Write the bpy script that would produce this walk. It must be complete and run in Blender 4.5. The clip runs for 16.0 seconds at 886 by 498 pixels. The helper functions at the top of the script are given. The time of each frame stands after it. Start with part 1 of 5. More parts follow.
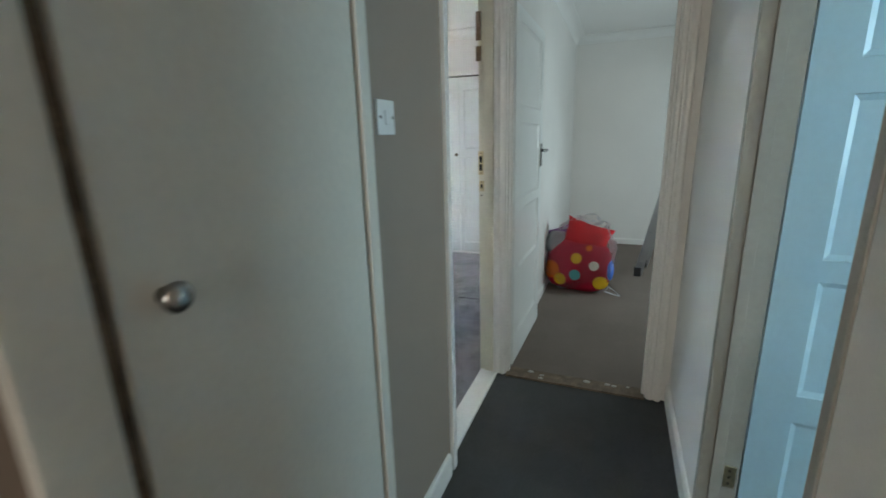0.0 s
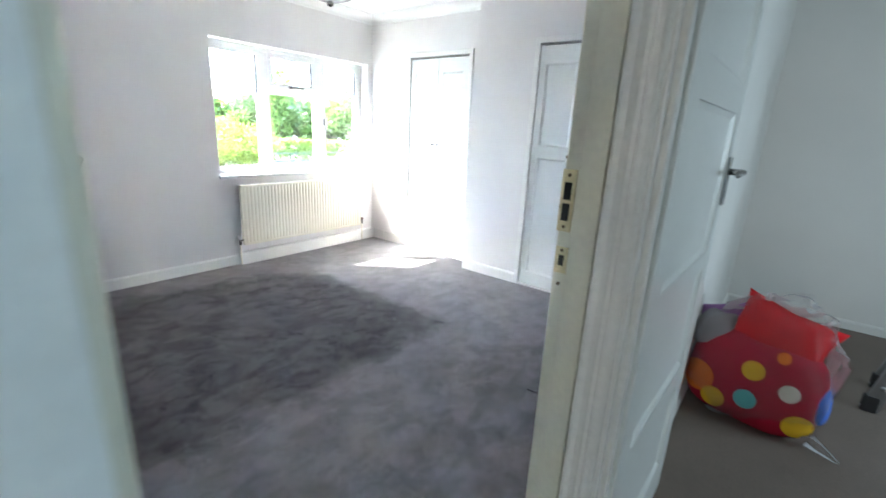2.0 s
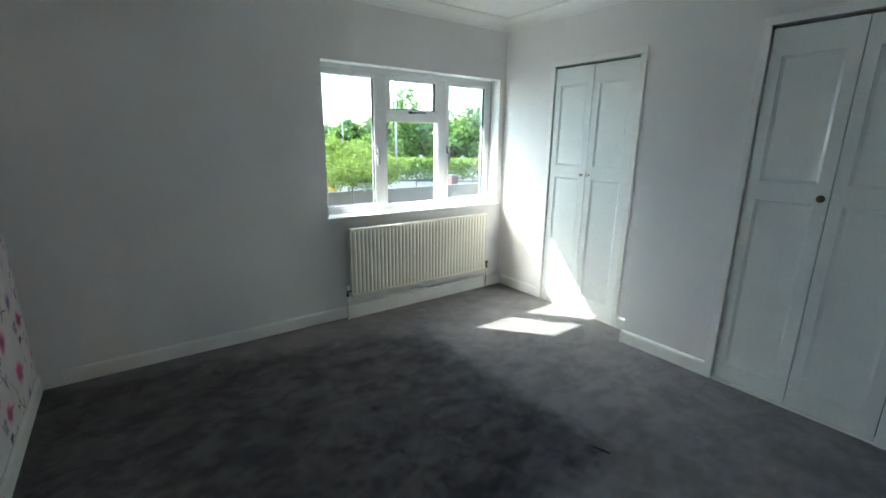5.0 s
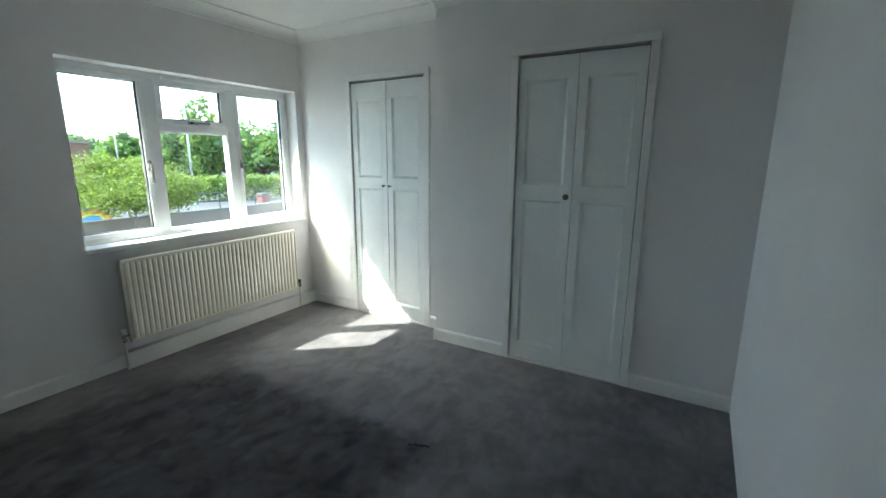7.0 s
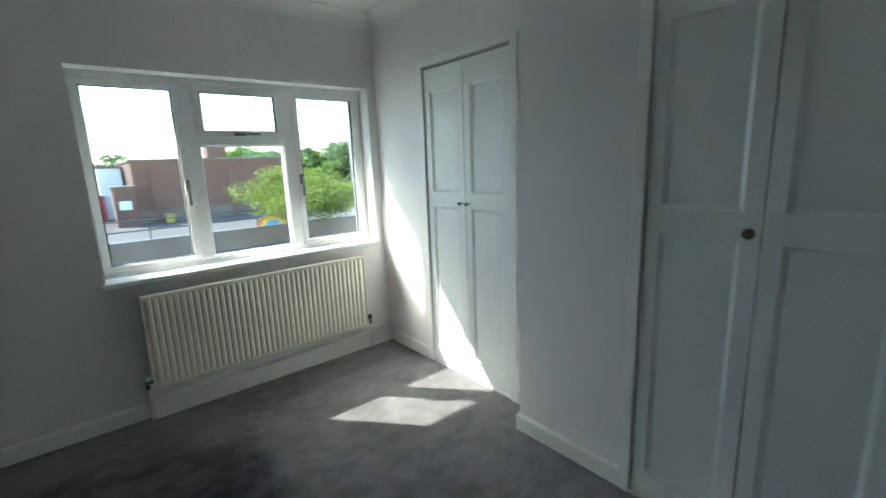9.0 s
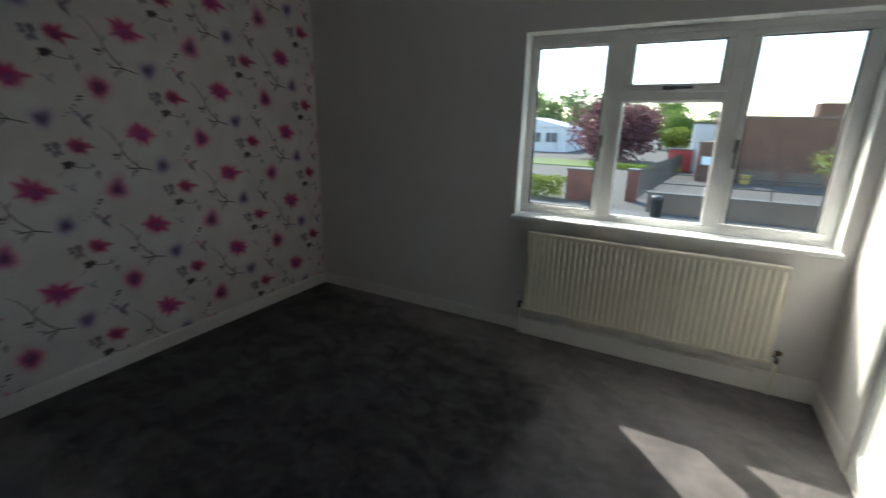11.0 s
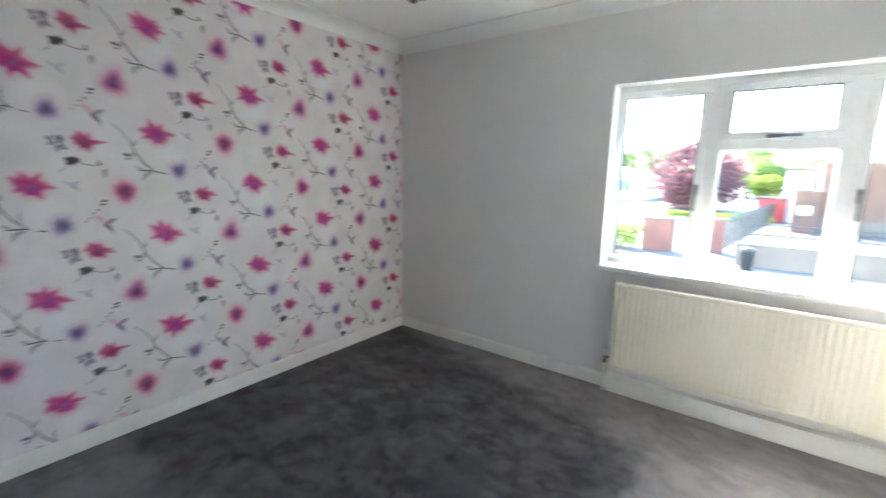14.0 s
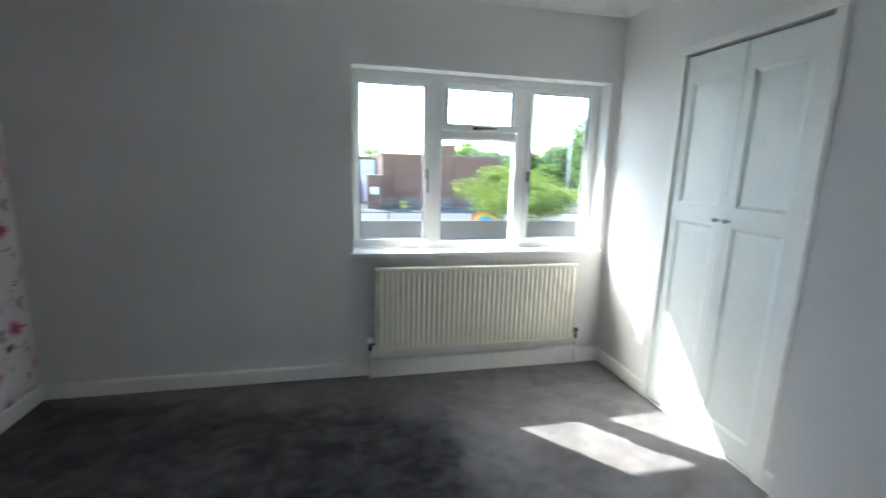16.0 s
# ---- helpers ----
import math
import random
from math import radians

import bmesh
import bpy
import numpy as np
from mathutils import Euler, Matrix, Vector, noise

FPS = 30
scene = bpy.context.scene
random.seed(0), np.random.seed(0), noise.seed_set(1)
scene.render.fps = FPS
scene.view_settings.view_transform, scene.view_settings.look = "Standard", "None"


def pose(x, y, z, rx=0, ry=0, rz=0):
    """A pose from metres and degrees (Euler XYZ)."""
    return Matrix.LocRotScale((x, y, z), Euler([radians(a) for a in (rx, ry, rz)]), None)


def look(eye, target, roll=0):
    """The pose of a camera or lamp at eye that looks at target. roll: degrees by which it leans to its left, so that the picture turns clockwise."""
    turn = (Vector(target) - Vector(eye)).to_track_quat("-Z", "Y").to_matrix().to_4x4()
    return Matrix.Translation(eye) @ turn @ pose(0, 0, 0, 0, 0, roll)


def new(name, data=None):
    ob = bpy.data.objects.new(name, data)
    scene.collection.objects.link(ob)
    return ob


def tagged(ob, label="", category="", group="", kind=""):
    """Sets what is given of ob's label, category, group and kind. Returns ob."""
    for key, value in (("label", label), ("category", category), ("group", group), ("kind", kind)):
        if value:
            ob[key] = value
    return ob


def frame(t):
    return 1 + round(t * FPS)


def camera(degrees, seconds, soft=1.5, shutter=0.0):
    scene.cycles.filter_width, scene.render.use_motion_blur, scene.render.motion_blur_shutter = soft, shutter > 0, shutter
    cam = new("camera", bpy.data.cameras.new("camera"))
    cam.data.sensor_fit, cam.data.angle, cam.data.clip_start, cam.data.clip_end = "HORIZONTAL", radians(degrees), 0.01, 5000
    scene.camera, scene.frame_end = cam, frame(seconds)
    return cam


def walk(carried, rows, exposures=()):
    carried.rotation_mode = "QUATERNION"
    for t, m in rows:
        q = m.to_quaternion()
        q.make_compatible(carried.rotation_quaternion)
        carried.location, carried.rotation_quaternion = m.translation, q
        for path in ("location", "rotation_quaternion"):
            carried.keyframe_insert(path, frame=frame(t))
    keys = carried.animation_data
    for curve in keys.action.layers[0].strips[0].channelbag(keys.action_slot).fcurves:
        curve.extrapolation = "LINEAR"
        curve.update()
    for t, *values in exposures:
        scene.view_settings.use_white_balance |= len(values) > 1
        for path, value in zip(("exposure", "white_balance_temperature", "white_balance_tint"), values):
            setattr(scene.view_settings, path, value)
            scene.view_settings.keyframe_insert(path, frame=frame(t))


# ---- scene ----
# ---- camera ----
cam = camera(91.2, 16.0, shutter=0.4)
PATH = [
    (0, (4.245, -1.453, 1.333), (3.512, 0.343, 0.843), -1.6),
    (0.5, (4.189, -1.106, 1.325), (3.604, 0.736, 0.812), -0.3),
    (1, (4.089, -0.717, 1.33), (3.475, 1.11, 0.798), 0.6),
    (1.5, (4.025, -0.345, 1.326), (3.026, 1.309, 0.812), 1.3),
    (2, (3.896, -0.04, 1.333), (2.715, 1.481, 0.794), 2.9),
    (2.5, (3.736, 0.129, 1.354), (2.417, 1.536, 0.823), 0.2),
    (2.8, (3.665, 0.204, 1.358), (2.211, 1.467, 0.818), -0.5),
    (3, (3.634, 0.282, 1.365), (2.021, 1.35, 0.857), 0.3),
    (5.5, (3.092, 0.543, 1.423), (1.572, 1.754, 0.952), 1.1),
    (6, (3.101, 0.546, 1.4), (1.782, 1.978, 0.943), 1.4),
    (6.5, (3.204, 0.618, 1.403), (2.183, 2.285, 0.98), 1.0),
    (7, (3.211, 0.618, 1.401), (2.219, 2.303, 0.983), 0.2),
    (7.5, (3.155, 0.764, 1.367), (2.07, 2.378, 0.897), -1.6),
    (8, (3.074, 1.099, 1.379), (1.843, 2.623, 0.974), 0.5),
    (8.2, (3.048, 1.209, 1.387), (1.802, 2.721, 0.984), -0.2),
    (10.5, (2.754, 2.583, 1.443), (0.84, 2.269, 0.952), 0.8),
    (11, (2.787, 2.7, 1.416), (1.095, 1.79, 0.859), 1.3),
    (11.5, (2.821, 2.738, 1.42), (1.294, 1.523, 0.98), 0.1),
    (12, (2.881, 2.684, 1.424), (1.581, 1.223, 1.007), -0.2),
    (12.5, (2.925, 2.667, 1.416), (1.868, 1.015, 1.027), -0.5),
    (13, (2.957, 2.649, 1.422), (1.912, 0.984, 1.051), -0.3),
    (13.5, (2.897, 2.66, 1.424), (1.655, 1.139, 1.046), 0.2),
    (14, (2.851, 2.618, 1.423), (1.29, 1.43, 1.067), 1.0),
    (14.5, (2.842, 2.405, 1.408), (0.971, 1.816, 1.019), 0.4),
    (15, (2.791, 2.179, 1.379), (0.868, 1.774, 1.006), 2.9),
    (15.5, (2.738, 1.953, 1.384), (0.773, 1.8, 1.042), 2.7),
    (16, (2.738, 1.706, 1.383), (0.822, 2.142, 1.009), 1.6),
]
EXPOSURES = [(0, 5.35, 6700, 7), (0.5, 5.55, 6700, 6), (1.0, 5.55, 6600, 8), (1.5, 5.6, 6400, 10), (2.0, 5.4, 6200, 9), (2.6, 4.95, 6000, 5), (3.2, 4.60, 6130, 1), (5.5, 3.45, 6130, -2), (8.0, 3.28, 6180, -2),
             (10.5, 2.25, 6280, 1), (11.0, 2.10, 6680, 4), (11.5, 2.70, 6680, 6), (12.0, 3.30, 6530, 8), (12.5, 4.20, 6580, 9), (13.0, 4.48, 6580, 10), (13.5, 4.70, 6480, 7), (14.0, 4.65, 6430, 7), (14.5, 4.58, 6430, 5), (15.0, 4.22, 6380, 7), (15.5, 3.90, 6180, 6), (16.0, 3.45, 6080, 4)]
walk(cam, [(t, look(eye, target, roll)) for t, eye, target, roll in PATH], EXPOSURES)


# ---- world and light ----
world = bpy.data.worlds.new("sky")
scene.world = world
world.use_nodes = True
wn = world.node_tree.nodes
sky = wn.new("ShaderNodeTexSky")
sky.sky_type, sky.sun_disc = "NISHITA", False
sky.dust_density = 0.3
sky.sun_elevation, sky.sun_rotation = radians(40.9), radians(229.3)
wn["Background"].inputs["Strength"].default_value = 0.15
world.node_tree.links.new(sky.outputs["Color"], wn["Background"].inputs["Color"])
sun = new("sun", bpy.data.lights.new("sun", "SUN"))
sun.data.energy, sun.data.angle, sun.data.color = 1.95, radians(0.55), (1.0, 0.95, 0.87)
sun.matrix_world = look((-20, -16, 20), (-20 + 0.875, -16 + 0.7525, 20 - 1.0))


def area_lamp(name, where, target, w, h, power, colour=(0.8, 0.9, 1.0)):
    """An area lamp standing in for daylight, out of view; no window opening is built for it."""
    lamp = new(name, bpy.data.lights.new(name, "AREA"))
    lamp.data.shape, lamp.data.size, lamp.data.size_y = "RECTANGLE", w, h
    lamp.data.energy, lamp.data.color = power, colour
    lamp.matrix_world = look(where, target)


area_lamp("small_room_window_light", (6.02, 2.6, 1.15), (3.9, 2.6, 0.15), 1.3, 1.0, 0.85, (0.72, 0.90, 1.0))
area_lamp("bathroom_window_light", (6.42, -0.6, 1.5), (4.7, -0.5, 1.2), 0.8, 0.9, 0.50, (0.56, 0.83, 1.0))
# added fill that brightens the landing from behind; no source is known there
area_lamp("landing_fill_light", (4.1, -4.72, 1.6), (4.1, -1.0, 1.2), 0.8, 0.9, 0.66, (1.0, 0.95, 0.88))

# ---- materials ----


def material(name, colour, rough=0.6, vary=0.06, scale=3.0, grain=120.0, bump=0.1, metal=0.0, depth=0.002, fine=0.03, spec=0.5):
    """A surface with broad stains and fine grain, in metres."""
    m = bpy.data.materials.new(name)
    m.use_nodes = True
    nt = m.node_tree
    n, l = nt.nodes, nt.links
    b = n["Principled BSDF"]
    geo = n.new("ShaderNodeNewGeometry")
    big = n.new("ShaderNodeTexNoise")
    big.inputs["Scale"].default_value, big.inputs["Detail"].default_value = scale, 4
    small = n.new("ShaderNodeTexNoise")
    small.inputs["Scale"].default_value, small.inputs["Detail"].default_value = grain, 2
    for tex in (big, small):
        l.new(geo.outputs["Position"], tex.inputs["Vector"])
    lo = [max(0.0, c * (1 - vary)) for c in colour]
    hi = [min(1.0, c * (1 + vary)) for c in colour]
    ramp = n.new("ShaderNodeMix")
    ramp.data_type = "RGBA"
    ramp.inputs[6].default_value, ramp.inputs[7].default_value = (*lo, 1), (*hi, 1)
    rng = n.new("ShaderNodeMapRange")
    rng.inputs[1].default_value, rng.inputs[2].default_value = 0.3, 0.7
    l.new(big.outputs["Fac"], rng.inputs[0])
    l.new(rng.outputs[0], ramp.inputs[0])
    mul = n.new("ShaderNodeMix")
    mul.data_type, mul.blend_type = "RGBA", "MULTIPLY"
    mul.inputs[0].default_value = 1.0
    g = n.new("ShaderNodeMapRange")
    g.inputs[1].default_value, g.inputs[2].default_value, g.inputs[3].default_value, g.inputs[4].default_value = 0.3, 0.7, 1 - fine * 2, 1 + fine
    l.new(small.outputs["Fac"], g.inputs[0])
    l.new(ramp.outputs[2], mul.inputs[6])
    l.new(g.outputs[0], mul.inputs[7])
    l.new(mul.outputs[2], b.inputs["Base Color"])
    r = n.new("ShaderNodeMapRange")
    r.inputs[3].default_value, r.inputs[4].default_value = max(0.02, rough - 0.08), min(1.0, rough + 0.08)
    l.new(big.outputs["Fac"], r.inputs[0])
    l.new(r.outputs[0], b.inputs["Roughness"])
    bp = n.new("ShaderNodeBump")
    bp.inputs["Strength"].default_value, bp.inputs["Distance"].default_value = bump, depth
    l.new(small.outputs["Fac"], bp.inputs["Height"])
    l.new(bp.outputs["Normal"], b.inputs["Normal"])
    b.inputs["Metallic"].default_value = metal
    b.inputs["Specular IOR Level"].default_value = spec
    return m


def carpet(name, dark, light, scale, contrast, swathes=False):
    """Cut pile whose nap lies in brushed patches; swathes: with the lighter lanes along two sides of the bedroom."""
    m = material(name, dark, 0.95, 0.1, 6, 380, 0.9, depth=0.006, fine=0.16, spec=0.1)
    n, l = m.node_tree.nodes, m.node_tree.links

    def math_node(kind, a, c):
        x = n.new("ShaderNodeMath")
        x.operation = kind
        for k, v in enumerate((a, c)):
            if isinstance(v, (int, float)):
                x.inputs[k].default_value = v
            else:
                l.new(v, x.inputs[k])
        return x.outputs[0]

    def smooth(v, lo, hi, a=0.0, c=1.0):
        x = n.new("ShaderNodeMapRange")
        x.interpolation_type = "SMOOTHSTEP"
        for k, y in enumerate((lo, hi, a, c)):
            x.inputs[k + 1].default_value = y
        l.new(v, x.inputs[0])
        return x.outputs[0]

    def cloud(sc, detail, rough, twist=0.0, stretch=(1, 1, 1), turn=0.0):
        mp = n.new("ShaderNodeMapping")
        mp.inputs["Scale"].default_value = stretch
        mp.inputs["Rotation"].default_value = (0, 0, turn)
        l.new(geo.outputs["Position"], mp.inputs["Vector"])
        t = n.new("ShaderNodeTexNoise")
        t.inputs["Scale"].default_value, t.inputs["Detail"].default_value = sc, detail
        t.inputs["Roughness"].default_value, t.inputs["Distortion"].default_value = rough, twist
        l.new(mp.outputs[0], t.inputs["Vector"])
        return t.outputs["Fac"]

    geo = n.new("ShaderNodeNewGeometry")
    blotch = cloud(scale, 9, 0.68, 0.25)
    streak = cloud(scale * 1.6, 6, 0.6, 0.1, (1.0, 0.35, 1), 0.7)
    fac = math_node("ADD", math_node("MULTIPLY", blotch, 0.65), math_node("MULTIPLY", streak, 0.35))
    fac = smooth(fac, 0.5 - contrast, 0.5 + contrast)
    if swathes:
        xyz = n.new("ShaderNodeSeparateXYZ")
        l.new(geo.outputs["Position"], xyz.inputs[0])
        # the pile is darker and mottled over the middle of the room, and again before the chimney breast
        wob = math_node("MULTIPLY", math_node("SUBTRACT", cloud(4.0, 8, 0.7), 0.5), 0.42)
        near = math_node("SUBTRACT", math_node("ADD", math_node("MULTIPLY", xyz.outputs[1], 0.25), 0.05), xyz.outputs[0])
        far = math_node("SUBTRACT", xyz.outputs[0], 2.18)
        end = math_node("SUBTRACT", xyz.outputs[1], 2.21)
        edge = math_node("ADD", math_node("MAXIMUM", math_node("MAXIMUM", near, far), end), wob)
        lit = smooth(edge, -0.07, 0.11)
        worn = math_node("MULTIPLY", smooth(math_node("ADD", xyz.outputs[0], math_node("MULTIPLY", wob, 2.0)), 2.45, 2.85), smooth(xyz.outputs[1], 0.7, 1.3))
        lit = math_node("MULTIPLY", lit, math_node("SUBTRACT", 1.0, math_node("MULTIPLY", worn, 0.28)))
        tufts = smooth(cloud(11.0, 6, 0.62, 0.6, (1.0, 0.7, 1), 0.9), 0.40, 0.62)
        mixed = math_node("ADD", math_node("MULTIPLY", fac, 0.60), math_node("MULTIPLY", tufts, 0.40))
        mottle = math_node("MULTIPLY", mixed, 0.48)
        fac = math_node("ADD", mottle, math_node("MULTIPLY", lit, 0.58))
        n["Principled BSDF"].inputs["Sheen Weight"].default_value = 0.3
        n["Principled BSDF"].inputs["Sheen Roughness"].default_value = 0.35
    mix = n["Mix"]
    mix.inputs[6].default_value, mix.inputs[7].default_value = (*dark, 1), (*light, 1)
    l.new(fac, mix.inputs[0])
    return m


def glass_material(name, tint=(0.97, 0.99, 0.98), rough=0.0):
    m = bpy.data.materials.new(name)
    m.use_nodes = True
    n, l = m.node_tree.nodes, m.node_tree.links
    b = n["Principled BSDF"]
    b.inputs["Base Color"].default_value = (*tint, 1)
    b.inputs["Roughness"].default_value = rough
    b.inputs["Transmission Weight"].default_value = 1.0
    b.inputs["IOR"].default_value = 1.45
    return m


def leaf_material(name, dark, light):
    """Leaves that let light through, varied leaf by leaf."""
    m = bpy.data.materials.new(name)
    m.use_nodes = True
    n, l = m.node_tree.nodes, m.node_tree.links
    b = n["Principled BSDF"]
    geo = n.new("ShaderNodeNewGeometry")
    mix = n.new("ShaderNodeMix")
    mix.data_type = "RGBA"
    mix.inputs[6].default_value, mix.inputs[7].default_value = (*dark, 1), (*light, 1)
    l.new(geo.outputs["Random Per Island"], mix.inputs[0])
    l.new(mix.outputs[2], b.inputs["Base Color"])
    b.inputs["Roughness"].default_value = 0.6
    t = n.new("ShaderNodeBsdfTranslucent")
    l.new(mix.outputs[2], t.inputs["Color"])
    s = n.new("ShaderNodeMixShader")
    s.inputs[0].default_value = 0.45
    l.new(b.outputs[0], s.inputs[1])
    l.new(t.outputs[0], s.inputs[2])
    l.new(s.outputs[0], n["Material Output"].inputs["Surface"])
    return m


WALL = material("wall_paint", (0.80, 0.779, 0.766), 0.75, 0.03, 1.3, 160, 0.12, fine=0.012)
HALL_WALL = material("hall_wall_paint", (0.345, 0.275, 0.232), 0.75, 0.04, 1.5, 160, 0.12, fine=0.012)
ROOM_WALL = material("small_room_paint", (0.82, 0.805, 0.775), 0.75, 0.04, 1.3, 160, 0.12, fine=0.012)
CEILING = material("ceiling_paint", (0.86, 0.86, 0.84), 0.8, 0.02, 1.0, 90, 0.2, fine=0.012)
GLOSS = material("white_gloss_paint", (0.82, 0.84, 0.82), 0.32, 0.025, 4, 60, 0.06, fine=0.012)
SILL = material("window_board_paint", (0.76, 0.77, 0.76), 0.58, 0.03, 4, 60, 0.06, fine=0.015, spec=0.4)
TRIM = material("trim_paint", (0.84, 0.83, 0.80), 0.38, 0.03, 5, 70, 0.08, fine=0.02)
# gloss paint with the bathroom's blue daylight mixed into its colour
BLUE_LIT_GLOSS = material("blue_lit_gloss_paint", (0.46, 0.66, 0.78), 0.32, 0.03, 4, 60, 0.06, fine=0.012)
TAUPE = material("taupe_eggshell_paint", (0.36, 0.345, 0.31), 0.45, 0.05, 4, 60, 0.08, fine=0.02)
OLIVE = material("grey_green_eggshell_paint", (0.68, 0.66, 0.60), 0.42, 0.05, 2.5, 60, 0.08, fine=0.015)
CREAM = material("aged_cream_gloss", (0.76, 0.72, 0.60), 0.35, 0.05, 5, 70, 0.08, fine=0.02)
PVC = material("white_upvc", (0.84, 0.85, 0.85), 0.25, 0.015, 3, 40, 0.02, fine=0.008)
RADIATOR = material("radiator_enamel", (0.83, 0.79, 0.67), 0.35, 0.03, 3, 60, 0.04, fine=0.01)
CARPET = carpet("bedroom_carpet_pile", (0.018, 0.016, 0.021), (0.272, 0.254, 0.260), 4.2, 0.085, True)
HALL_FLOOR = carpet("hall_floor_felt", (0.075, 0.077, 0.08), (0.11, 0.112, 0.115), 2.5, 0.25)
ROOM_CARPET = carpet("small_room_carpet_pile", (0.21, 0.17, 0.145), (0.26, 0.215, 0.185), 2.5, 0.3)
CHROME = material("chrome", (0.38, 0.375, 0.37), 0.22, 0.05, 20, 200, 0.02, metal=1.0)
STEEL = material("brushed_aluminium", (0.42, 0.435, 0.45), 0.35, 0.06, 12, 300, 0.05, metal=1.0)
BRASS = material("tarnished_brass", (0.68, 0.57, 0.36), 0.30, 0.2, 40, 200, 0.08, metal=1.0)
BRONZE = material("dark_hinge_metal", (0.16, 0.11, 0.07), 0.45, 0.2, 40, 200, 0.08, metal=0.8)
TUFT = material("parted_carpet_tufts", (0.022, 0.020, 0.026), 0.95, 0.2, 30, 300, 0.3, spec=0.1)
# near-black colour standing for the shade in gaps, slots and cupboards
GAP_SHADE = material("gap_shade", (0.02, 0.018, 0.016), 0.8, 0.1)
BLACK = material("black_plastic", (0.02, 0.02, 0.022), 0.4, 0.1)
RUBBER = material("dark_rubber", (0.03, 0.03, 0.032), 0.7, 0.1)
WOODRAW = material("raw_threshold_wood", (0.18, 0.13, 0.09), 0.8, 0.35, 18, 120, 0.4, fine=0.12)
PLASTER = material("plaster_crumbs", (0.6, 0.57, 0.52), 0.9, 0.2)
GLASS = glass_material("window_glass")

# ---- building blocks ----


def box(bm, x0, x1, y0, y1, z0, z1):
    m = Matrix.LocRotScale(((x0 + x1) / 2, (y0 + y1) / 2, (z0 + z1) / 2), None, (abs(x1 - x0), abs(y1 - y0), abs(z1 - z0)))
    return bmesh.ops.create_cube(bm, size=1.0, matrix=m)["verts"]


def rod(bm, a, b, r0, r1=None, n=12):
    a, b = Vector(a), Vector(b)
    m = Matrix.Translation((a + b) / 2) @ (b - a).to_track_quat("Z", "Y").to_matrix().to_4x4()
    return bmesh.ops.create_cone(bm, cap_ends=True, segments=n, radius1=r0, radius2=r0 if r1 is None else r1, depth=(b - a).length, matrix=m)["verts"]


def ball(bm, c, r, sx=1, sy=1, sz=1, u=14, v=9):
    return bmesh.ops.create_uvsphere(bm, u_segments=u, v_segments=v, radius=r, matrix=Matrix.LocRotScale(c, None, (sx, sy, sz)))["verts"]


def soften(bm, width, segments=2):
    bmesh.ops.bevel(bm, geom=bm.edges[:], offset=width, segments=segments, affect="EDGES", profile=0.6, clamp_overlap=True)


def turned(bm, profile, place, n=20):
    """A solid turned from (radius, height) pairs; place puts its axis z."""
    rings = [[bm.verts.new(place @ Vector((r * math.cos(2 * math.pi * i / n), r * math.sin(2 * math.pi * i / n), h))) for i in range(n)] for r, h in profile]
    for a, b in zip(rings, rings[1:]):
        for i in range(n):
            bm.faces.new((a[i], a[(i + 1) % n], b[(i + 1) % n], b[i]))
    bm.faces.new(rings[0][::-1])
    bm.faces.new(rings[-1])


def extruded(bm, outline, place, length):
    """A strip of one section: outline is (u, v) pairs, drawn along place's z."""
    a = [bm.verts.new(place @ Vector((u, v, 0))) for u, v in outline]
    b = [bm.verts.new(place @ Vector((u, v, length))) for u, v in outline]
    k = len(outline)
    for i in range(k):
        bm.faces.new((a[i], a[(i + 1) % k], b[(i + 1) % k], b[i]))
    bm.faces.new(a[::-1])
    bm.faces.new(b)
    bmesh.ops.recalc_face_normals(bm, faces=bm.faces[:])


def mesh_of(name, bm, mat, smooth=False):
    data = bpy.data.meshes.new(name)
    bm.to_mesh(data)
    bm.free()
    for mm in mat if isinstance(mat, (list, tuple)) else [mat]:
        data.materials.append(mm)
    if smooth:
        for p in data.polygons:
            p.use_smooth = True
    return data


def thing(name, base, label, category, group="", kind=""):
    ob = new(name)
    ob.empty_display_size = 0.1
    ob.location = base
    return tagged(ob, label, category, group, kind)


def base_of(parent):
    return Vector(parent.location) + (base_of(parent.parent) if parent.parent else Vector((0, 0, 0)))


def part(name, bm, mat, parent, label="", smooth=False):
    """One mesh, drawn in world metres, under a thing or a part."""
    bm.transform(Matrix.Translation(-base_of(parent)))
    ob = new(name, mesh_of(name, bm, mat, smooth))
    ob.parent = parent
    return tagged(ob, label)


def solid(name, bm, mat, label, category, kind="structure", smooth=False):
    return tagged(new(name, mesh_of(name, bm, mat, smooth)), label, category, "", kind)


def slab(name, boxes, mat, label, category="wall", kind="structure"):
    bm = bmesh.new()
    for b in boxes:
        box(bm, *b)
    return solid(name, bm, mat, label, category, kind)


def boxpart(name, b, mat, parent, bevel=0.0, label=""):
    bm = bmesh.new()
    box(bm, *b)
    if bevel:
        soften(bm, bevel)
    return part(name, bm, mat, parent, label)


# ---- the plan ----
W, D, DB = 3.487, 3.524, 3.332       # bedroom width, alcove depth, chimney-breast face
XH = 3.676                                    # hall face of the bedroom wall
XR = 4.55                                    # right-hand hall wall
YE, YE2 = 0.785, 0.875                          # end wall of the hall
WY0, WY1, WZ0, WZ1 = 1.748, 3.458, 0.830, 1.960   # window opening
TOP = 2.45
YP = -0.017                                   # papered wall

